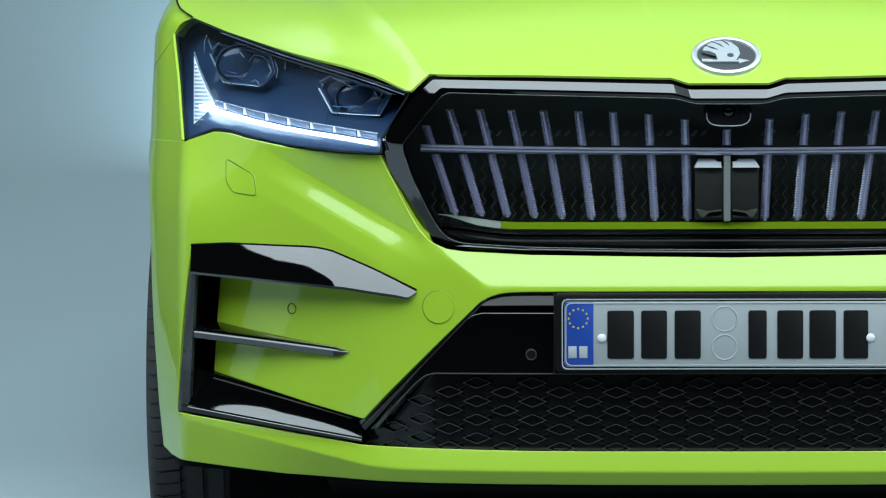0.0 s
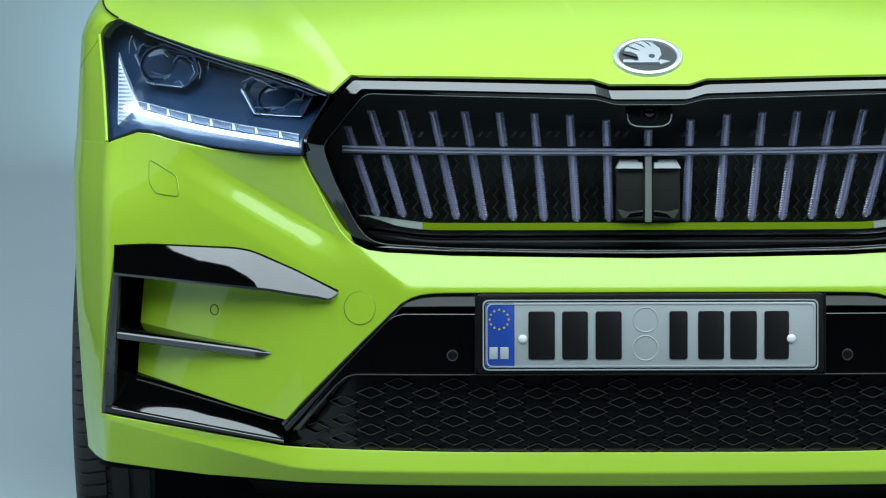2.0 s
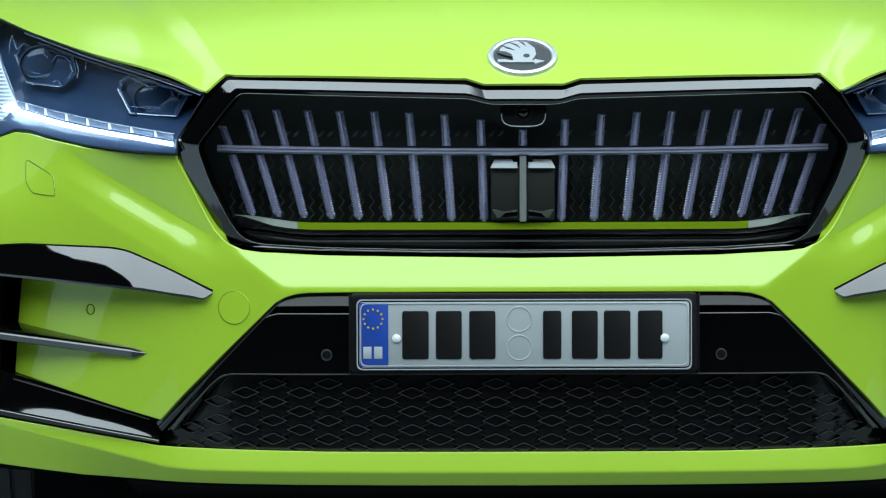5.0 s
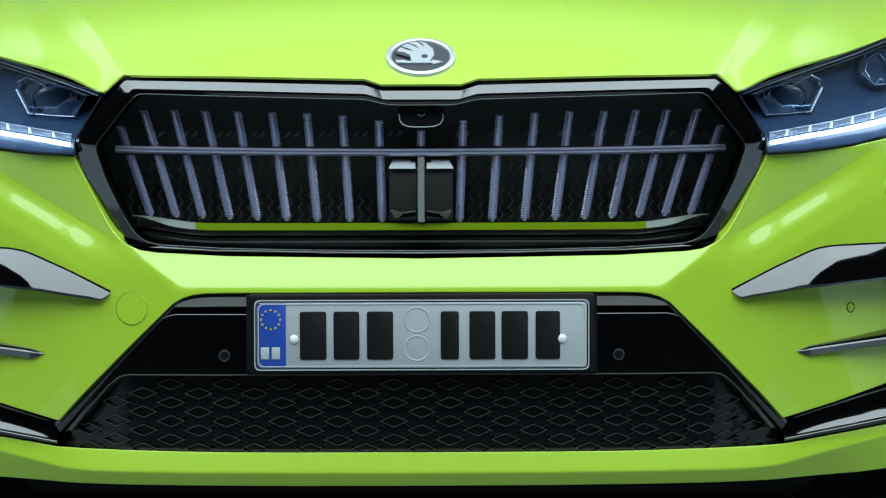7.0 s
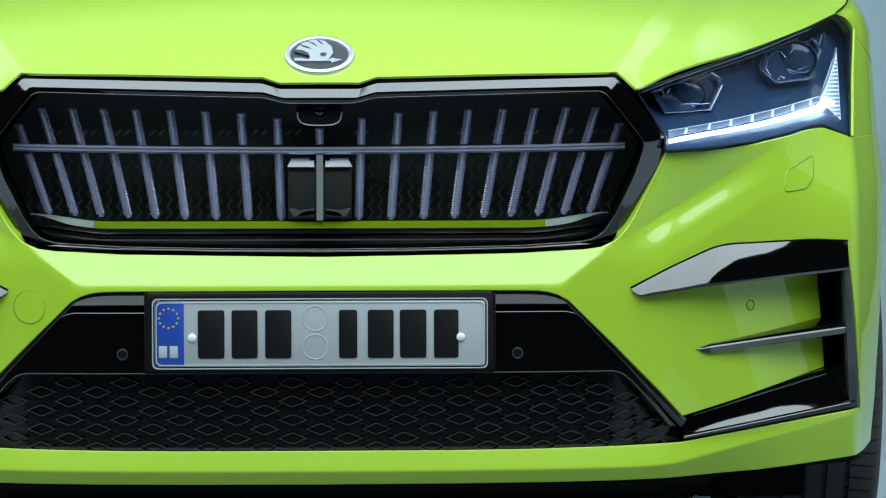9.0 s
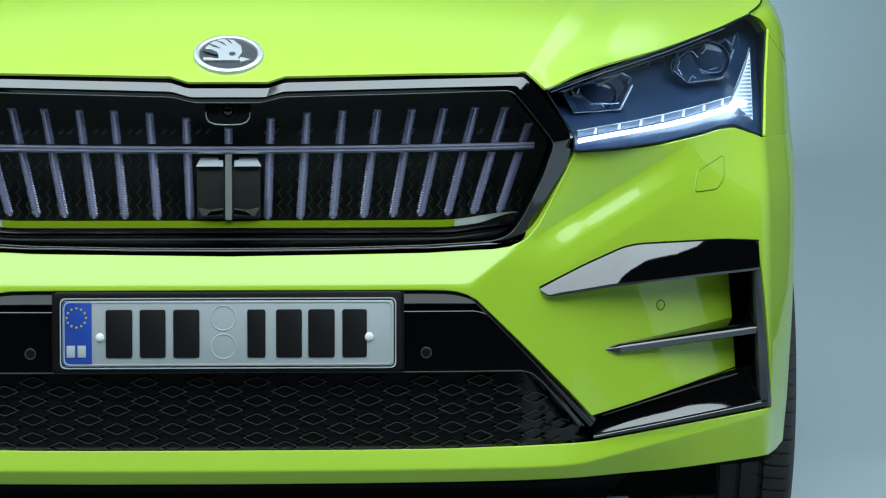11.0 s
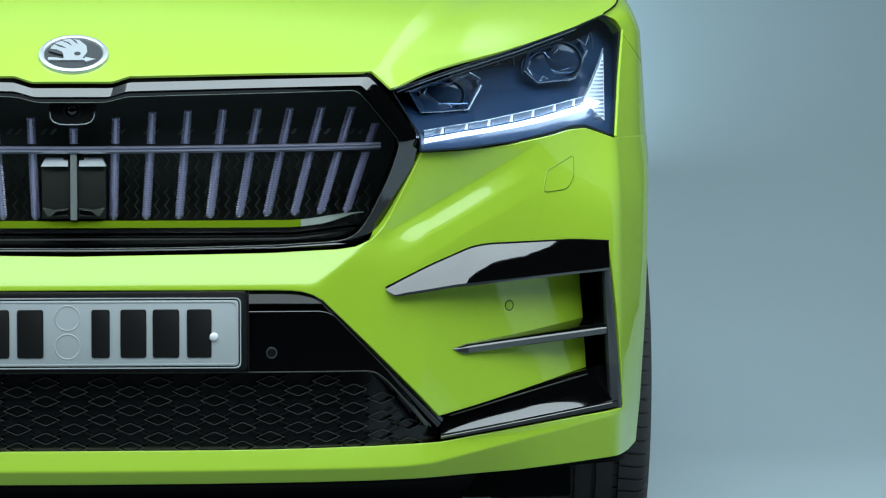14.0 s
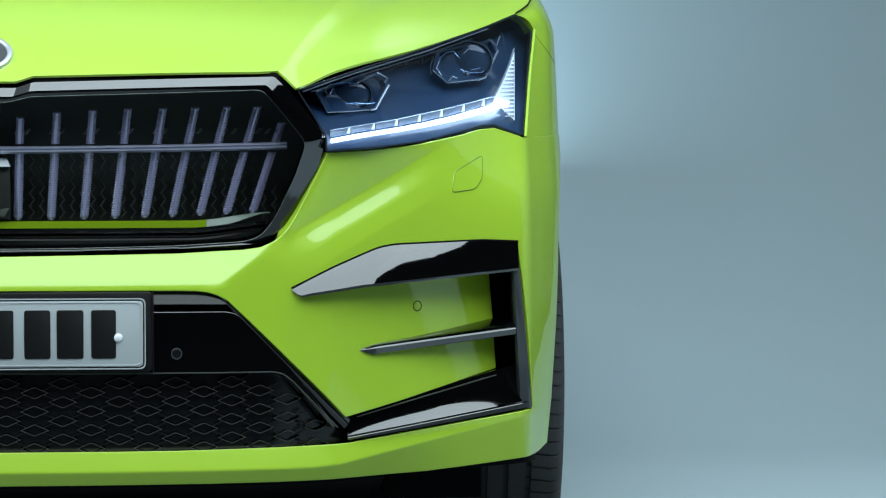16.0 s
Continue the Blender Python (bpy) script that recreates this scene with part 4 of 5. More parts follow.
            # side faces get a paler crystal that paints in the teeth's glints
            ob.data.materials.append(CRYSTALGLINT)
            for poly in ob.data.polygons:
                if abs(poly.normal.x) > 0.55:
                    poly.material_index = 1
            return ob
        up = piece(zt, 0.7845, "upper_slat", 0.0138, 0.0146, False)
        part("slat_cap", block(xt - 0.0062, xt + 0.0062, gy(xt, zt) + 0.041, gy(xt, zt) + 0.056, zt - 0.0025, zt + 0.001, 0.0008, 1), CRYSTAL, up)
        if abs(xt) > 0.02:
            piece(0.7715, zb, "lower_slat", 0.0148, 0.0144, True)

    tops = [(0.0645, 0.8245, 0.059), (0.120, 0.8325, 0.109), (0.174, 0.8355, 0.159), (0.227, 0.837, 0.206), (0.280, 0.838, 0.251), (0.329, 0.839, 0.293), (0.377, 0.840, 0.335), (0.4235, 0.840, 0.375), (0.460, 0.815, 0.415)]
    for i, (xt, zt, xb) in enumerate(tops):
        zb = 0.668 + 0.0095 * (xb / 0.415) ** 2
        for s in (-1, 1):
            slat(s * xt, zt, s * xb, zb)
    slat(0.0, 0.809, 0.0, 0.668)
    # the bar across
    rows = []
    for x in np.linspace(-0.468, 0.468, 48):
        y = gy(x, 0.78) + 0.032
        z = 0.7755 + 0.0055 * (x / 0.468) ** 2
        rows.append([(x, y + 0.02, z + 0.0056), (x, y + 0.006, z + 0.0056), (x, y + 0.0012, z + 0.0030), (x, y, z + 0.0022), (x, y + 0.0016, z + 0.0012), (x, y + 0.0014, z - 0.0004), (x, y + 0.0004, z - 0.0014), (x, y, z - 0.0030), (x, y + 0.004, z - 0.0056), (x, y + 0.02, z - 0.0056)])
    part("cross_bar", loft(rows, True), BARCRYSTAL, gr, "lavender crystal cross bar", angle=20)
    # highlights along the bar, added as thin pale tubes
    for dz, r in ((0.0030, 0.0009), (-0.0022, 0.0007)):
        part("bar_highlight", tube([(x, gy(x, 0.78) + 0.0315, 0.7755 + 0.0055 * (x / 0.468) ** 2 + dz) for x in np.linspace(-0.467, 0.467, 48)], r, 6), CRYSTALGLINT, gr, "thin pale line painting in the bar's highlight")
    # radar box in the middle
    rad = part("radar_box", block(-0.0485, 0.0485, gy(0, 0.71) + 0.035, gy(0, 0.71) + 0.10, 0.6705, 0.751, 0.002), RADARBLACK, gr, "dark radar box")
    for s in (-1, 1):
        y = gy(0, 0.75) + 0.030
        part("trim_plate", slab(mirrored([(0.0085, 0.7505), (0.0495, 0.7505), (0.043, 0.7635), (0.016, 0.7635), (0.0155, 0.7595), (0.0085, 0.7595)], s), lambda x, z: y + (z - 0.7505) * 1.2, y + 0.045, 0.0006), TRIM, rad, "light grey trim over the radar box")
        part("trim_foot", slab(mirrored([(0.0085, 0.6745), (0.040, 0.6745), (0.0475, 0.687), (0.043, 0.6875), (0.030, 0.684), (0.0085, 0.687)], s), y + 0.003, y + 0.045, 0.0006), RADARGREY, rad, "grey foot of the radar box")
        part("foot_inset", slab(mirrored([(0.0085, 0.6750), (0.0355, 0.6750), (0.0275, 0.6825), (0.0085, 0.6850)], s), y + 0.0015, y + 0.02, 0.0004), GLOSS, rad)
    part("centre_post", block(-0.0052, 0.0052, gy(0, 0.71) + 0.026, gy(0, 0.71) + 0.05, 0.6685, 0.769, 0.0012), POST, rad, "grey post before the radar box")
    # camera under the badge
    cam_y = gy(0, 0.836) + 0.012
    cam_box = part("front_camera", slab(rounded([(-0.036, 0.850), (0.036, 0.850), (0.034, 0.826), (0.022, 0.8145), (-0.022, 0.8145), (-0.034, 0.826)], 0.010, 4), cam_y, cam_y + 0.05, 0.003), SATIN, gr, "small black camera housing")
    part("camera_rim", tube([(x, cam_y - 0.0008, z) for x, z in [(-0.0335, 0.834), (-0.0325, 0.825), (-0.0285, 0.819), (-0.020, 0.8155), (-0.008, 0.8145), (0.008, 0.8145), (0.020, 0.8155), (0.0285, 0.819), (0.0325, 0.825), (0.0335, 0.834)]], 0.0008, 6), TRIM, cam_box, "thin bright rim")
    part("camera_collar", ring([[(r * math.cos(a), cam_y + dy, 0.836 + r * math.sin(a)) for a in np.linspace(0, 2 * math.pi, 28, endpoint=False)] for r, dy in ((0.0135, 0.003), (0.0128, -0.003), (0.0110, -0.004), (0.0095, 0.0))]), SATIN, cam_box)
    bm = bmesh.new()
    bmesh.ops.create_uvsphere(bm, u_segments=20, v_segments=12, radius=0.0085)
    for v in bm.verts:
        v.co = Vector((v.co.x, cam_y + 0.001 + v.co.y * 0.45, 0.836 + v.co.z))
    part("camera_lens", bm, GLOSS, cam_box, "dark glass lens")


grille()


# ---- headlights ----
def headlight(s):
    hl = thing("headlight", "", "")
    hl.parent = car
    tagged(hl, "slim headlight with a lit white running light")

    def at(x, z, d=0.0):
        return (s * x, lamp_face(x, z) + d, z)

    pts = mirrored(rounded(HEADLIGHT, 0.006, 3), s)
    cover = skin("lamp_cover", pts, lambda x, z: (x, lamp_face(x, z), z), COVER, hl, size=0.016, rim=0.0008, label="clear headlight cover", edge=0.0003)
    cover.visible_shadow = False
    # black edge round the cover
    mid = np.mean(np.array(HEADLIGHT), axis=0)
    border = rounded(HEADLIGHT, 0.006, 3)

    def shrunk(d):
        out = []
        n = len(border)
        for i in range(n):
            a, b = np.array(border[i - 1]), np.array(border[(i + 1) % n])
            t = (b - a) / (np.linalg.norm(b - a) + 1e-9)
            nrm = np.array([-t[1], t[0]])
            if np.dot(nrm, mid - np.array(border[i])) < 0:
                nrm = -nrm
            out.append(tuple(np.array(border[i]) + nrm * d))
        return out

    e0, e1 = border, shrunk(0.0022)
    part("cover_edge", ring([[at(x, z, -0.0006) for x, z in e0], [at(x, z, -0.0010) for x, z in e1], [at(x, z, 0.001) for x, z in e1]]), LAMPEDGE, hl, "dark edge of the headlight")
    part("lamp_wall", ring([[at(x, z, 0.004) for x, z in shrunk(0.0004)], [at(x, z, 0.26) for x, z in shrunk(0.0010)]]), LAMPEDGE, hl, "dark side wall of the lamp")
    # bowl
    bowl = skin("lamp_bowl", mirrored(shrunk(0.001), s), lambda x, z: (x, lamp_face(x, z) + 0.014 + 1.1 * min(0.055, max(0.0, soft(z - (0.800 + 0.105 * max(0, abs(x) - 0.53)), 0.01))), z), HOUSING, hl, size=0.016, rim=0.01, label="dark blue-black lamp interior")
    # running light: the long glowing blade
    low = profile([0.535, 0.591, 0.637, 0.685, 0.733, 0.784, 0.816], [0.7880, 0.7970, 0.8032, 0.8105, 0.8195, 0.8315, 0.8395], 0.006)
    rows = []
    for x in np.linspace(0.535, 0.822, 40):
        z = float(low(x))
        h = 0.0030 + 0.0014 * step(x - 0.62, 0.2)
        y = lamp_face(x, z)
        rows.append([(s * x, y + 0.020, z + h), (s * x, y + 0.010, z + h), (s * x, y + 0.008, z), (s * x, y + 0.010, z - h), (s * x, y + 0.020, z - h)])
    strip = part("running_light", loft(rows, True), DRL, hl, "glowing white running light strip")
    # the upright side blade, its stepped inner face and rows of small prisms
    tri = [(0.8488, 0.9255), (0.8400, 0.8150), (0.8120, 0.8400), (0.8075, 0.8520)]
    side = part("side_light", slab(mirrored(tri, s), lambda x, z: lamp_face(x, z) + 0.009, lambda x, z: lamp_face(x, z) + 0.03, 0.001), DRLSOFT, hl, "glowing upright side light")
    part("side_bezel", tube([at(x, z, 0.009) for x, z in [(0.8485, 0.931), (0.8365, 0.904), (0.8200, 0.874), (0.8055, 0.8525)]], 0.0016, 6), BEZEL, hl)
    for k in range(15):
        z = 0.822 + 0.0063 * k
        xr = 0.8400 + 0.0088 * (z - 0.815) / 0.1105
        xl = 0.8105 + 0.0383 * max(0.0, (z - 0.852) / 0.0735) if z > 0.852 else 0.816 - 0.0035 * (z - 0.840) / 0.012
        if xr - xl > 0.006:
            part("side_prism", slab(mirrored([(xl + 0.0025, z - 0.0006), (xr - 0.0015, z - 0.0016), (xr - 0.0012, z + 0.0022), (xl + 0.0025, z + 0.0010)], s), lambda x, z: lamp_face(x, z) + 0.0068, lambda x, z: lamp_face(x, z) + 0.010, 0.0005, 1), PRISM, hl)
    part("glow_core", slab(mirrored([(0.800, 0.8335), (0.8285, 0.8370), (0.8335, 0.8450), (0.8150, 0.8500), (0.800, 0.8420)], s), lambda x, z: lamp_face(x, z) + 0.006, lambda x, z: lamp_face(x, z) + 0.016, 0.0015), DRL, side, "bright end of the running light")
    # prism teeth over the strip
    xs = [0.533, 0.566, 0.605, 0.642, 0.680, 0.717, 0.755, 0.790, 0.811]
    hi = profile([0.533, 0.638, 0.734, 0.811], [0.8035, 0.8190, 0.8370, 0.8545], 0.01)
    for a, b in zip(xs, xs[1:]):
        pts4 = [(a + 0.001, float(low(a)) + 0.0055), (b - 0.0015, float(low(b)) + 0.0065), (b - 0.0005, float(hi(b))), (a + 0.001, float(hi(a)))]
        prism = part("prism", slab(mirrored(pts4, s), lambda x, z: lamp_face(x, z) + 0.016 + (z - 0.80) * 0.2, lambda x, z: lamp_face(x, z) + 0.03, 0.0012), PRISM_DIM, hl, "clear prism over the running light")
        part("fin", slab(mirrored([(b - 0.0065, float(low(b)) + 0.006), (b - 0.001, float(low(b)) + 0.006), (b - 0.0003, float(hi(b)) - 0.0005), (b - 0.003, float(hi(b)) - 0.0005)], s), lambda x, z: lamp_face(x, z) + 0.011, lambda x, z: lamp_face(x, z) + 0.02, 0.0005), DRLSOFT2, prism)
    part("prism_edge", tube([at(x, float(hi(x)) + 0.0005, 0.012) for x in np.linspace(0.533, 0.811, 30)], 0.0009, 5), BEZEL, hl)
    # line along the upper edge
    part("upper_line", tube([at(x, z, 0.004) for x, z in [(0.492, 0.8630), (0.537, 0.8790), (0.5786, 0.8925), (0.69, 0.9250), (0.802, 0.9630)]], 0.0011, 5), BEZEL, hl, "thin bright line")
    part("upper_lip", tube([at(x, z, 0.006) for x, z in [(0.505, 0.8628), (0.5786, 0.8868), (0.69, 0.9195), (0.775, 0.947)]], 0.0008, 5), BEZEL_DARK, hl)

    # two projector modules: six-sided clear bezels, a round lens and thin lines drawn in for reflections
    def module(cx, cz, r, hexa, thick, streaks, blues):
        d = 0.045
        outer = [at(x, z, d - 0.006) for x, z in hexa]
        inn = [at(cx + (x - cx) * 0.93, cz + (z - cz) * 0.93, d - 0.004) for x, z in hexa]
        deep = [at(cx + (x - cx) * 0.80, cz + (z - cz) * 0.80, d + 0.014) for x, z in hexa]
        bez = part("projector_bezel", ring([outer, inn, deep]), HOUSING, hl, "dark six-sided bezel", angle=15)
        part("bezel_outline", tube(outer, 0.0007, 5, True), BEZEL_DARK, bez)
        part("bezel_edge", tube([at(x, z, d - 0.009) for x, z in thick], 0.0019, 6), BEZEL, bez, "bezel edge, made bright as if it reflects")
        y = lamp_face(cx, cz) + d + 0.008
        part("lens_ring", ring([[(s * cx + q * math.cos(a), y + dy, cz + q * 0.80 * math.sin(a)) for a in np.linspace(0, 2 * math.pi, 36, endpoint=False)] for q, dy in ((r * 1.04, 0.012), (r * 1.03, -0.002), (r * 0.99, -0.002), (r * 0.97, 0.006))]), BEZEL_DARK, bez, "grey lens ring")
        bm = bmesh.new()
        bmesh.ops.create_uvsphere(bm, u_segments=28, v_segments=14, radius=r * 0.98)
        for v in bm.verts:
            v.co = Vector((s * cx + v.co.x, y + 0.006 + v.co.y * 0.26, cz + v.co.z * 0.80))
        part("projector_lens", bm, LENS, bez, "dark glass projector lens")
        # streaks reflected in the module, added as pale and blue tubes
        for mat, runs, w in ((BEZEL, streaks, 0.0010), (STREAKBLUE, blues, 0.0008)):
            for run in runs:
                part("lens_streak", tube([at(x, z, d - 0.012) for x, z in run], w, 5), mat, bez, "thin line added for a reflection in the lamp")

    module(0.766, 0.911, 0.040, [(0.8211, 0.9266), (0.8130, 0.9455), (0.7443, 0.9325), (0.7115, 0.9242), (0.7040, 0.8956), (0.7286, 0.8752), (0.7942, 0.8827)],
           [(0.8211, 0.9275), (0.7942, 0.8827), (0.7800, 0.8800)],
           [[(0.805, 0.947), (0.8188, 0.936), (0.8268, 0.9527)], [(0.759, 0.9227), (0.7687, 0.9312), (0.7787, 0.9356)], [(0.7286, 0.8770), (0.7370, 0.8865), (0.7441, 0.8829)], [(0.7150, 0.9100), (0.7100, 0.8990), (0.7180, 0.8880)], [(0.7780, 0.8800), (0.7510, 0.8778), (0.7320, 0.8760)]],
           [[(0.7137, 0.9134), (0.7270, 0.9235), (0.7408, 0.9262), (0.7503, 0.9154)], [(0.7511, 0.8973), (0.7690, 0.8915), (0.7877, 0.8918), (0.8000, 0.8990), (0.8080, 0.9101)], [(0.7700, 0.8960), (0.7840, 0.8985), (0.7930, 0.9060)]])
    module(0.570, 0.857, 0.031, [(0.6288, 0.8719), (0.6240, 0.8840), (0.6118, 0.8915), (0.5371, 0.8745), (0.5120, 0.8632), (0.5307, 0.8304), (0.6066, 0.8349)],
           [(0.6288, 0.8719), (0.6066, 0.8349), (0.5980, 0.8342)],
           [[(0.6100, 0.8930), (0.6283, 0.8834), (0.6214, 0.8765)], [(0.5960, 0.8345), (0.5650, 0.8322), (0.5307, 0.8310)], [(0.5770, 0.8752), (0.5950, 0.8840), (0.6067, 0.8887)], [(0.5263, 0.8682), (0.5298, 0.8596)]],
           [[(0.5371, 0.8733), (0.5500, 0.8760), (0.5624, 0.8767), (0.5770, 0.8749)], [(0.5583, 0.8438), (0.5746, 0.8454), (0.5800, 0.8385)], [(0.5746, 0.8454), (0.5900, 0.8440), (0.6057, 0.8452)], [(0.5400, 0.8690), (0.5350, 0.8600)]])
    # clear ribs between the modules
    for run in (((0.6862, 0.9152), (0.6868, 0.9027)), ((0.6600, 0.9085), (0.6560, 0.9030)), ((0.8290, 0.9600), (0.8330, 0.9480), (0.8320, 0.9300)), ((0.7050, 0.9180), (0.6990, 0.9020), (0.7010, 0.8890))):
        part("clear_rib", tube([at(x, z, 0.03) for x, z in run], 0.0008, 5), BEZEL_DARK, hl)


STREAKBLUE = material("blue_streak", (0.16, 0.30, 0.55), 0.2, 0.4, 0.5, grain=0.05, scale=200)
PRISM_DIM = material("prism_dim", (0.17, 0.21, 0.28), 0.15, 0.2, 1.0, grain=0.05, scale=300)
DRLSOFT2 = glowing("running_light_fin", (0.80, 0.91, 1.0), 0.8)
BEZEL_DARK = material("lens_ring", (0.07, 0.095, 0.13), 0.3, 0.4, 0.5)
for s in (-1, 1):
    headlight(s)


# ---- bonnet, wings, wheels ----
def hood():
    half = [(0, 1.05), (0.905, 0.76), (0.901, 0.22), (0.894, 0.054), (0.881, 0.011), (0.856, 0.0), (0.80, 0.0), (0.688, 0.0), (0.592, -0.016), (0.537, -0.029), (0.4815, -0.045), (0.4535, 0.0), (0.30, 0.0), (0.087, -0.001), (0.060, -0.0135), (0, -0.0135)]
    out = mirror_half(half)
    folds = [[(q * (0.463 + 0.36 * s + dd), s) for s in np.linspace(0.008, 0.45, 60)] for q in (-1, 1) for dd in (-0.008, -0.004, 0.0, 0.004, 0.008, 0.016)]
    folds += [[(q * (0.083 + 0.12 * s + dd), s) for s in np.linspace(0.006, 0.45, 50)] for q in (-1, 1) for dd in (-0.002, 0.003, 0.007, 0.012)]
    skin("hood", out, bonnet, PAINT, car, size=0.012, rim=0.004, lines=folds, label="glossy lime green bonnet with raised flanks", edge=0.0006)


hood()


def hood_gap_strip():
    # dark strip added to fill the shaded joint under the bonnet's front edge
    rows = []
    for x in np.linspace(-0.85, 0.85, 80):
        _, y, z = bonnet(x, 0.03)
        rows.append([(x, y, float(LIP_Z(abs(x))) - float(np.interp(abs(x), [0.45, 0.46, 0.53, 0.56], [0.017, 0.05, 0.05, 0.025]))), (x, y, z - 0.003), (x, y + 0.02, z - 0.003)])
    part("hood_gap_strip", loft(rows), LINER, car, "dark strip added in the shaded joint")


hood_gap_strip()
for s in (-1, 1):
    gap = [bonnet(x, t) for x, t in ((0.8560, 0.0), (0.8690, 0.004), (0.8815, 0.012), (0.8895, 0.032), (0.8945, 0.056), (0.8985, 0.12), (0.9015, 0.22))]
    part("hood_joint", tube([(s * x, y, z + 0.0004) for x, y, z in gap], 0.0015, 6), LINER, car, "thin dark joint between bonnet and wing")


def flank(s):
    """The corner's upper part: from the headlight's outer edge to the wheel arch."""
    rows = []
    edge = profile([0.787, 0.882, 0.960], [0.8545, 0.8705, 0.8875], 0.006)
    u0, u1 = chart(0.8545), chart(0.942) + 0.8

    def wing(w, z):
        """The wing at the way w along the plan: it leans with the lamp in front and stands upright behind."""
        k = (1 - (w - u0) / (u1 - u0)) ** 1.6
        lean = k ** 4
        bx, by, _ = body(w, 0.787 + (z - 0.787) * lean)
        x0 = float(edge(z))
        y0 = lamp_face(x0, z) - 0.003
        return s * (bx + (x0 - 0.8545) * max(0.0, 1 - (w - u0) / 0.25) ** 1.6), by + (y0 - body(u0, z)[1]) * k, z

    for z in np.linspace(0.787, 0.962, 22):
        x0 = float(edge(z))
        rows.append([(s * (x0 - 0.001), lamp_face(x0, z) + 0.057, z)] + [wing(u0 + (u1 - u0) * q ** 1.5, z) for q in np.linspace(0, 1, 30)])
    ends = rows[-1][1:]
    liner = [[(s * x, lamp_face(0.86, z) + 0.092, z) for x in (0.80, 0.862)] for z in (0.76, 0.85, 0.93, 0.985)]
    part("corner_liner", loft(liner), LINER, car)
    part("wing_corner", loft(rows), PAINT, car, "lime green corner beside the headlight", angle=50)
    part("wing_lip", tube([(s * (float(edge(z)) + 0.001), lamp_face(float(edge(z)), z) - 0.0030, z) for z in np.linspace(0.789, 0.962, 20)], 0.0027, 8), PAINT, car, "rounded lime green lip beside the headlight")
    seam = [wing(u0 + 0.004 + 0.2 * q, 0.958 - 0.05 * q) for q in np.linspace(0.02, 1, 24)]
    part("wing_joint", tube(seam, 0.0004, 6), LINER, car, "thin dark joint in the wing")
    # the shoulder above, up to the bonnet joint
    rows = []
    for i, (x0, y0, z0) in enumerate(ends):
        k = i / (len(ends) - 1)
        y1 = 0.545 + (y0 - ends[0][1])
        x1 = float(np.interp(y1 - 0.545, [0, 0.05, 0.12, 0.3], [0.853, 0.879, 0.892, 0.899]))
        z1 = bonnet(x1, y1 - float(LIP_Y(x1)))[2] - 0.004
        row = []
        for q in np.linspace(0, 1, 9):
            b = math.sin(q * math.pi) * 0.005
            row.append((s * (abs(x0) + (x1 - abs(x0)) * q + b), y0 + (y1 - y0) * q, z0 + (z1 - z0) * q + b))
        rows.append(row)
    rows.insert(0, [(x - s * 0.014, y + 0.02, z - 0.006) for x, y, z in rows[0]])
    part("wing_shoulder", loft(rows), PAINT, car, "lime green wing shoulder", angle=50)


for s in (-1, 1):
    flank(s)


def wheel(s):
    wh = thing("wheel", "", "")
    wh.parent = car
    tagged(wh, "front wheel with a black road tyre")
    r, w = 0.372, 0.118
    cx, cy, cz = s * 0.821, 0.865, 0.372
    # tyre section: across the tread with its grooves, down both walls
    sect = [(-0.098, 0.262), (-0.112, 0.285), (-w, 0.315), (-0.114, 0.345), (-0.104, 0.361), (-0.094, 0.3675), (-0.060, 0.3705), (-0.0595, 0.363), (-0.0505, 0.363), (-0.050, 0.371), (-0.022, r), (-0.0215, 0.364), (-0.0135, 0.364), (-0.013, r)]
    sect = sect + [(-a, b) for a, b in reversed(sect)]
    rows = []
    n = 96
    for i in range(n):
        for f, cut in ((0.0, 0), (0.80, 0), (0.82, 1), (0.98, 1)):
            a = 2 * math.pi * (i + f) / n
            row = []
            for x, q in sect:
                qq = q - (0.0035 if cut and 0.058 < abs(x) < 0.108 and q > 0.355 else 0)
                skew = 0.05 * (abs(x) - 0.09) / 0.1 if q > 0.355 else 0
                row.append((cx + x, cy + qq * math.cos(a + skew), cz + qq * math.sin(a + skew)))
            rows.append(row)
    rows.append(rows[0])
    part("tyre", loft(rows), RUBBER, wh, "black rubber tyre with tread grooves", angle=40)
    rows = []
    for i in range(49):
        a = 2 * math.pi * i / 48
        rows.append([(cx + s * x, cy + q * math.cos(a), cz + q * math.sin(a)) for x, q in ((0.10, 0.264), (0.108, 0.258), (0.100, 0.245), (0.06, 0.235), (0.085, 0.09), (0.09, 0.03), (0.088, 0.001))])
    part("rim", loft(rows), RIM, wh, "dark metal rim")


for s in (-1, 1):
    wheel(s)


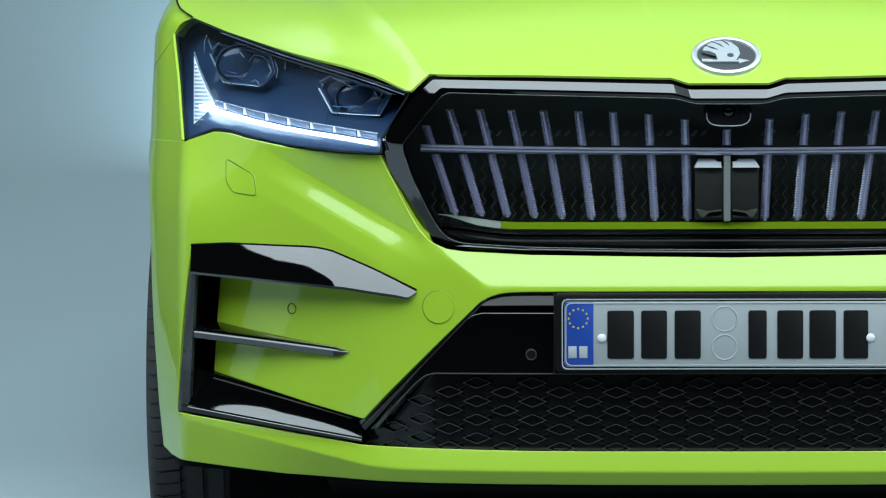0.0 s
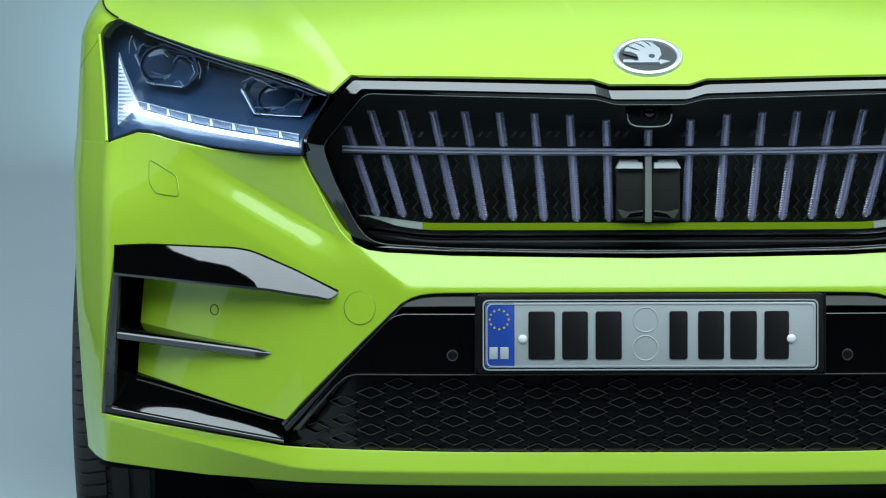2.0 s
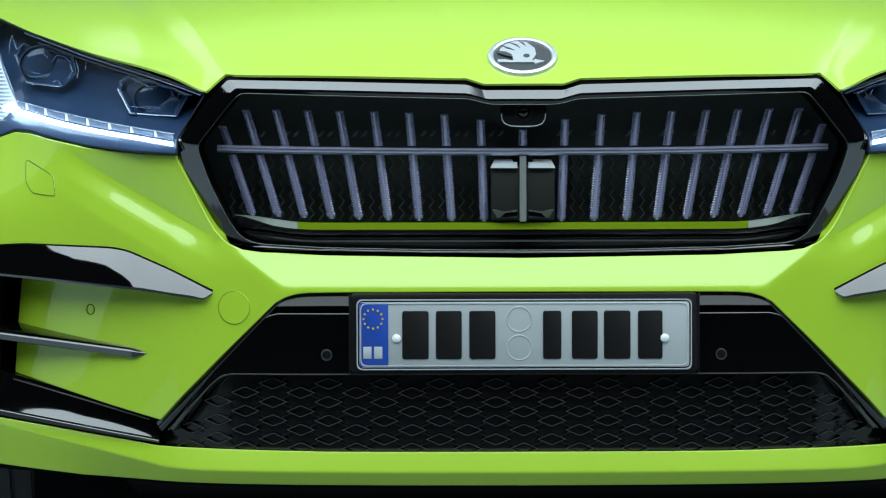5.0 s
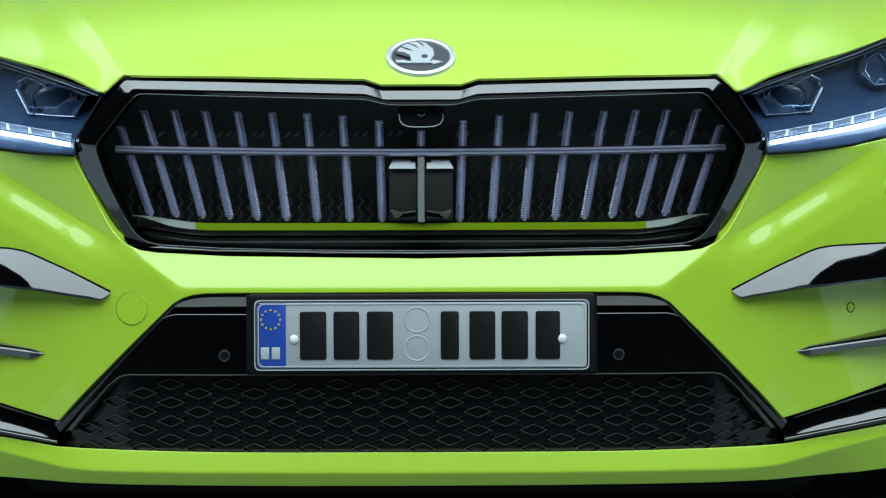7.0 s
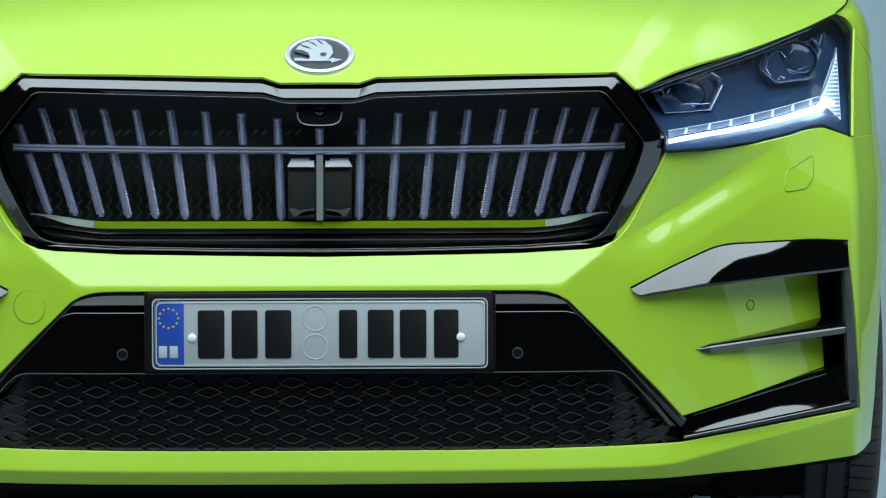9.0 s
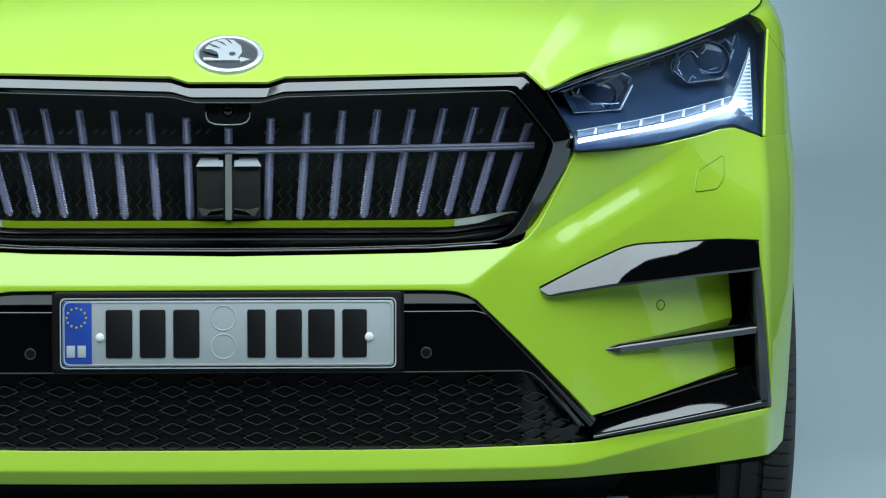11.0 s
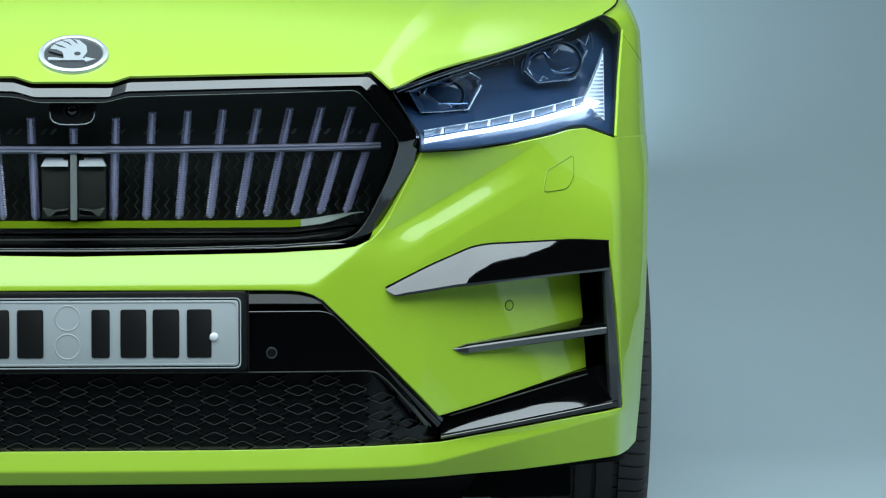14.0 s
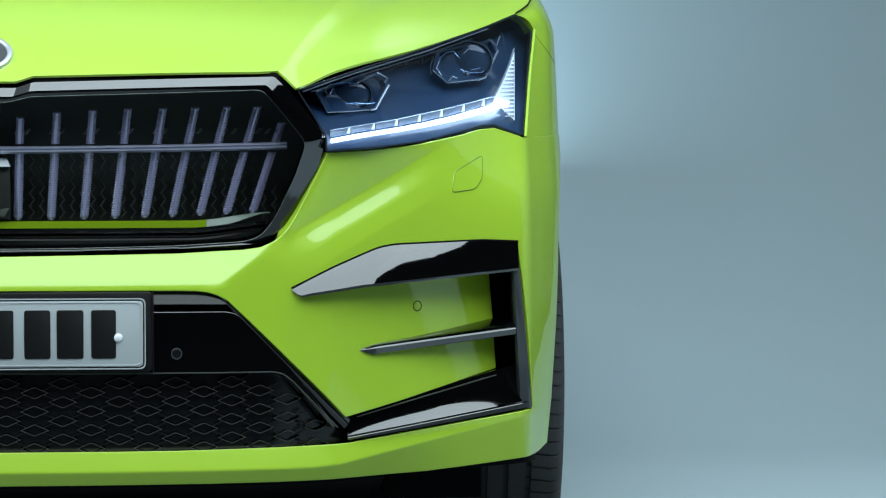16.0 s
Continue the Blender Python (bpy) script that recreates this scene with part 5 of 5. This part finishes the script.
def underside():
    # floor pan, lip under the chin, wheel housings
    rows = []
    for x in np.linspace(-0.62, 0.62, 30):
        y = face(x, 0.275)
        rows.append([(x, y + 0.02, 0.276), (x, y + 0.035, 0.262), (x, y + 0.10, 0.25), (x, 0.55, 0.18), (x, 1.6, 0.17), (x, 1.6, 0.3), (x, y + 0.10, 0.3)])
    part("undertray", loft(rows, True), LINER, car, "black underbody tray")
    for s in (-1, 1):
        rows = []
        for x in np.linspace(0.60, 0.872, 16):
            y = face(x, 0.29)
            rows.append([(s * x, y + 0.018, 0.284), (s * x, y + 0.03, 0.268), (s * x, y + 0.12, 0.262), (s * x, y + 0.13, 0.30), (s * x, y + 0.02, 0.30)])
        part("corner_tray", loft(rows, True), LINER, car, "black lower corner tray")
        rows = []
        for a in np.linspace(-0.2, math.pi + 0.2, 24):
            rows.append([(s * x, 0.865 - 0.405 * math.cos(a), 0.372 + 0.405 * math.sin(a)) for x in (0.60, 0.895)])
        part("wheel_housing", loft(rows), LINER, car, "black wheel housing liner")
        part("deflector", block(s * 0.70 - 0.09, s * 0.70 + 0.09, 0.40, 0.43, 0.20, 0.34, 0.006), LINER, car, "black air deflector before the wheel")
    # dark block added where only shade shows through the grille
    part("nose_block", block(-0.53, 0.53, 0.21, 0.32, 0.58, 0.872, 0.01), LINER, car, "dark block added to fill the shade behind the grille")
    # unseen block that keeps light off the ground beneath the car
    part("ground_shade_block", block(-0.90, 0.90, 1.45, 4.2, 0.14, 0.5, 0.01), LINER, car, "unseen dark block under the car, added to shade the ground")
    part("core", block(-0.58, 0.58, 0.34, 1.5, 0.25, 0.86, 0.02), LINER, car, "dark engine bay")


underside()


def badge():
    bd = thing("badge", "", "")
    bd.parent = car
    tagged(bd, "round silver badge on the bonnet")
    c = Vector(bonnet(0.0, 0.045))
    up = (Vector(bonnet(0.0, 0.045)) - Vector(bonnet(0.0, -0.01))).normalized()
    right = Vector((1, 0, 0))
    out = right.cross(up).normalized()
    if out.y > 0:
        out = -out

    c = c + out * 0.0025 + up * 0.003

    def pt(a, b, d):
        return c + right * a + up * b + out * d

    def lathe(rs, name, mat, label=""):
        loops = [[pt(r * math.cos(a), r * math.sin(a), d) for a in np.linspace(0, 2 * math.pi, 64, endpoint=False)] for r, d in rs]
        part(name, ring(loops), mat, bd, label)

    lathe(((0.0535, -0.012), (0.0535, 0.001), (0.0525, 0.003), (0.0495, 0.0045), (0.0470, 0.0044), (0.0450, 0.003), (0.0440, 0.0005)), "badge_rim", BADGESILVER, "silver rim")

    def shape(pts, d0, d1, name, mat, label=""):
        bm = bmesh.new()
        f = [bm.verts.new(pt(a, b, d1)) for a, b in pts]
        k = [bm.verts.new(pt(a, b, d0)) for a, b in pts]
        face_top = bm.faces.new(f)
        bm.faces.new(k[::-1])
        for i in range(len(pts)):
            bm.faces.new((f[i], k[i], k[(i + 1) % len(pts)], f[(i + 1) % len(pts)]))
        part(name, bm, mat, bd, label)

    shape([(0.0450 * math.cos(a), 0.0450 * math.sin(a)) for a in np.linspace(0, 2 * math.pi, 48, endpoint=False)], -0.002, 0.0008, "badge_field", BADGEDARK, "dark grey field")
    # plain silver shapes: a fan and a bar below it
    shape([(-0.014, -0.016), (0.014, -0.016), (0.021, 0.002), (0.019, 0.020), (0.008, 0.036), (-0.004, 0.040), (-0.014, 0.038), (-0.026, 0.030), (-0.034, 0.018), (-0.037, 0.006), (-0.024, 0.006), (-0.016, -0.004)], 0, 0.0035, "badge_fan", BADGESILVER, "plain silver fan shape")
    shape([(-0.038, -0.020), (-0.024, -0.021), (0.018, -0.021), (0.018, -0.026), (0.034, -0.018), (0.018, -0.012), (0.018, -0.016), (-0.020, -0.016), (-0.026, -0.013), (-0.038, -0.013)], 0, 0.0035, "badge_bar", BADGESILVER, "plain silver bar")
    for groove in (((-0.0395, 0.011), (-0.0257, 0.0085), (-0.0170, 0.001), (-0.0149, -0.0073), (-0.0245, -0.003), (-0.0370, 0.004)), ((-0.0325, 0.0270), (-0.0186, 0.0195), (-0.0120, 0.0130), (-0.0225, 0.0175)), ((-0.0210, 0.0365), (-0.0080, 0.0290), (-0.0030, 0.0200), (-0.0120, 0.0290)), ((-0.0060, 0.0415), (0.0030, 0.0330), (0.0060, 0.0250), (-0.0005, 0.0330))):
        shape(list(groove), 0.003, 0.0042, "badge_groove", BADGEDARK)
    shape([(0.006 + 0.005 * math.cos(a), -0.003 + 0.005 * math.sin(a)) for a in np.linspace(0, 2 * math.pi, 16, endpoint=False)], 0.003, 0.0042, "badge_dot", BADGEDARK)


badge()
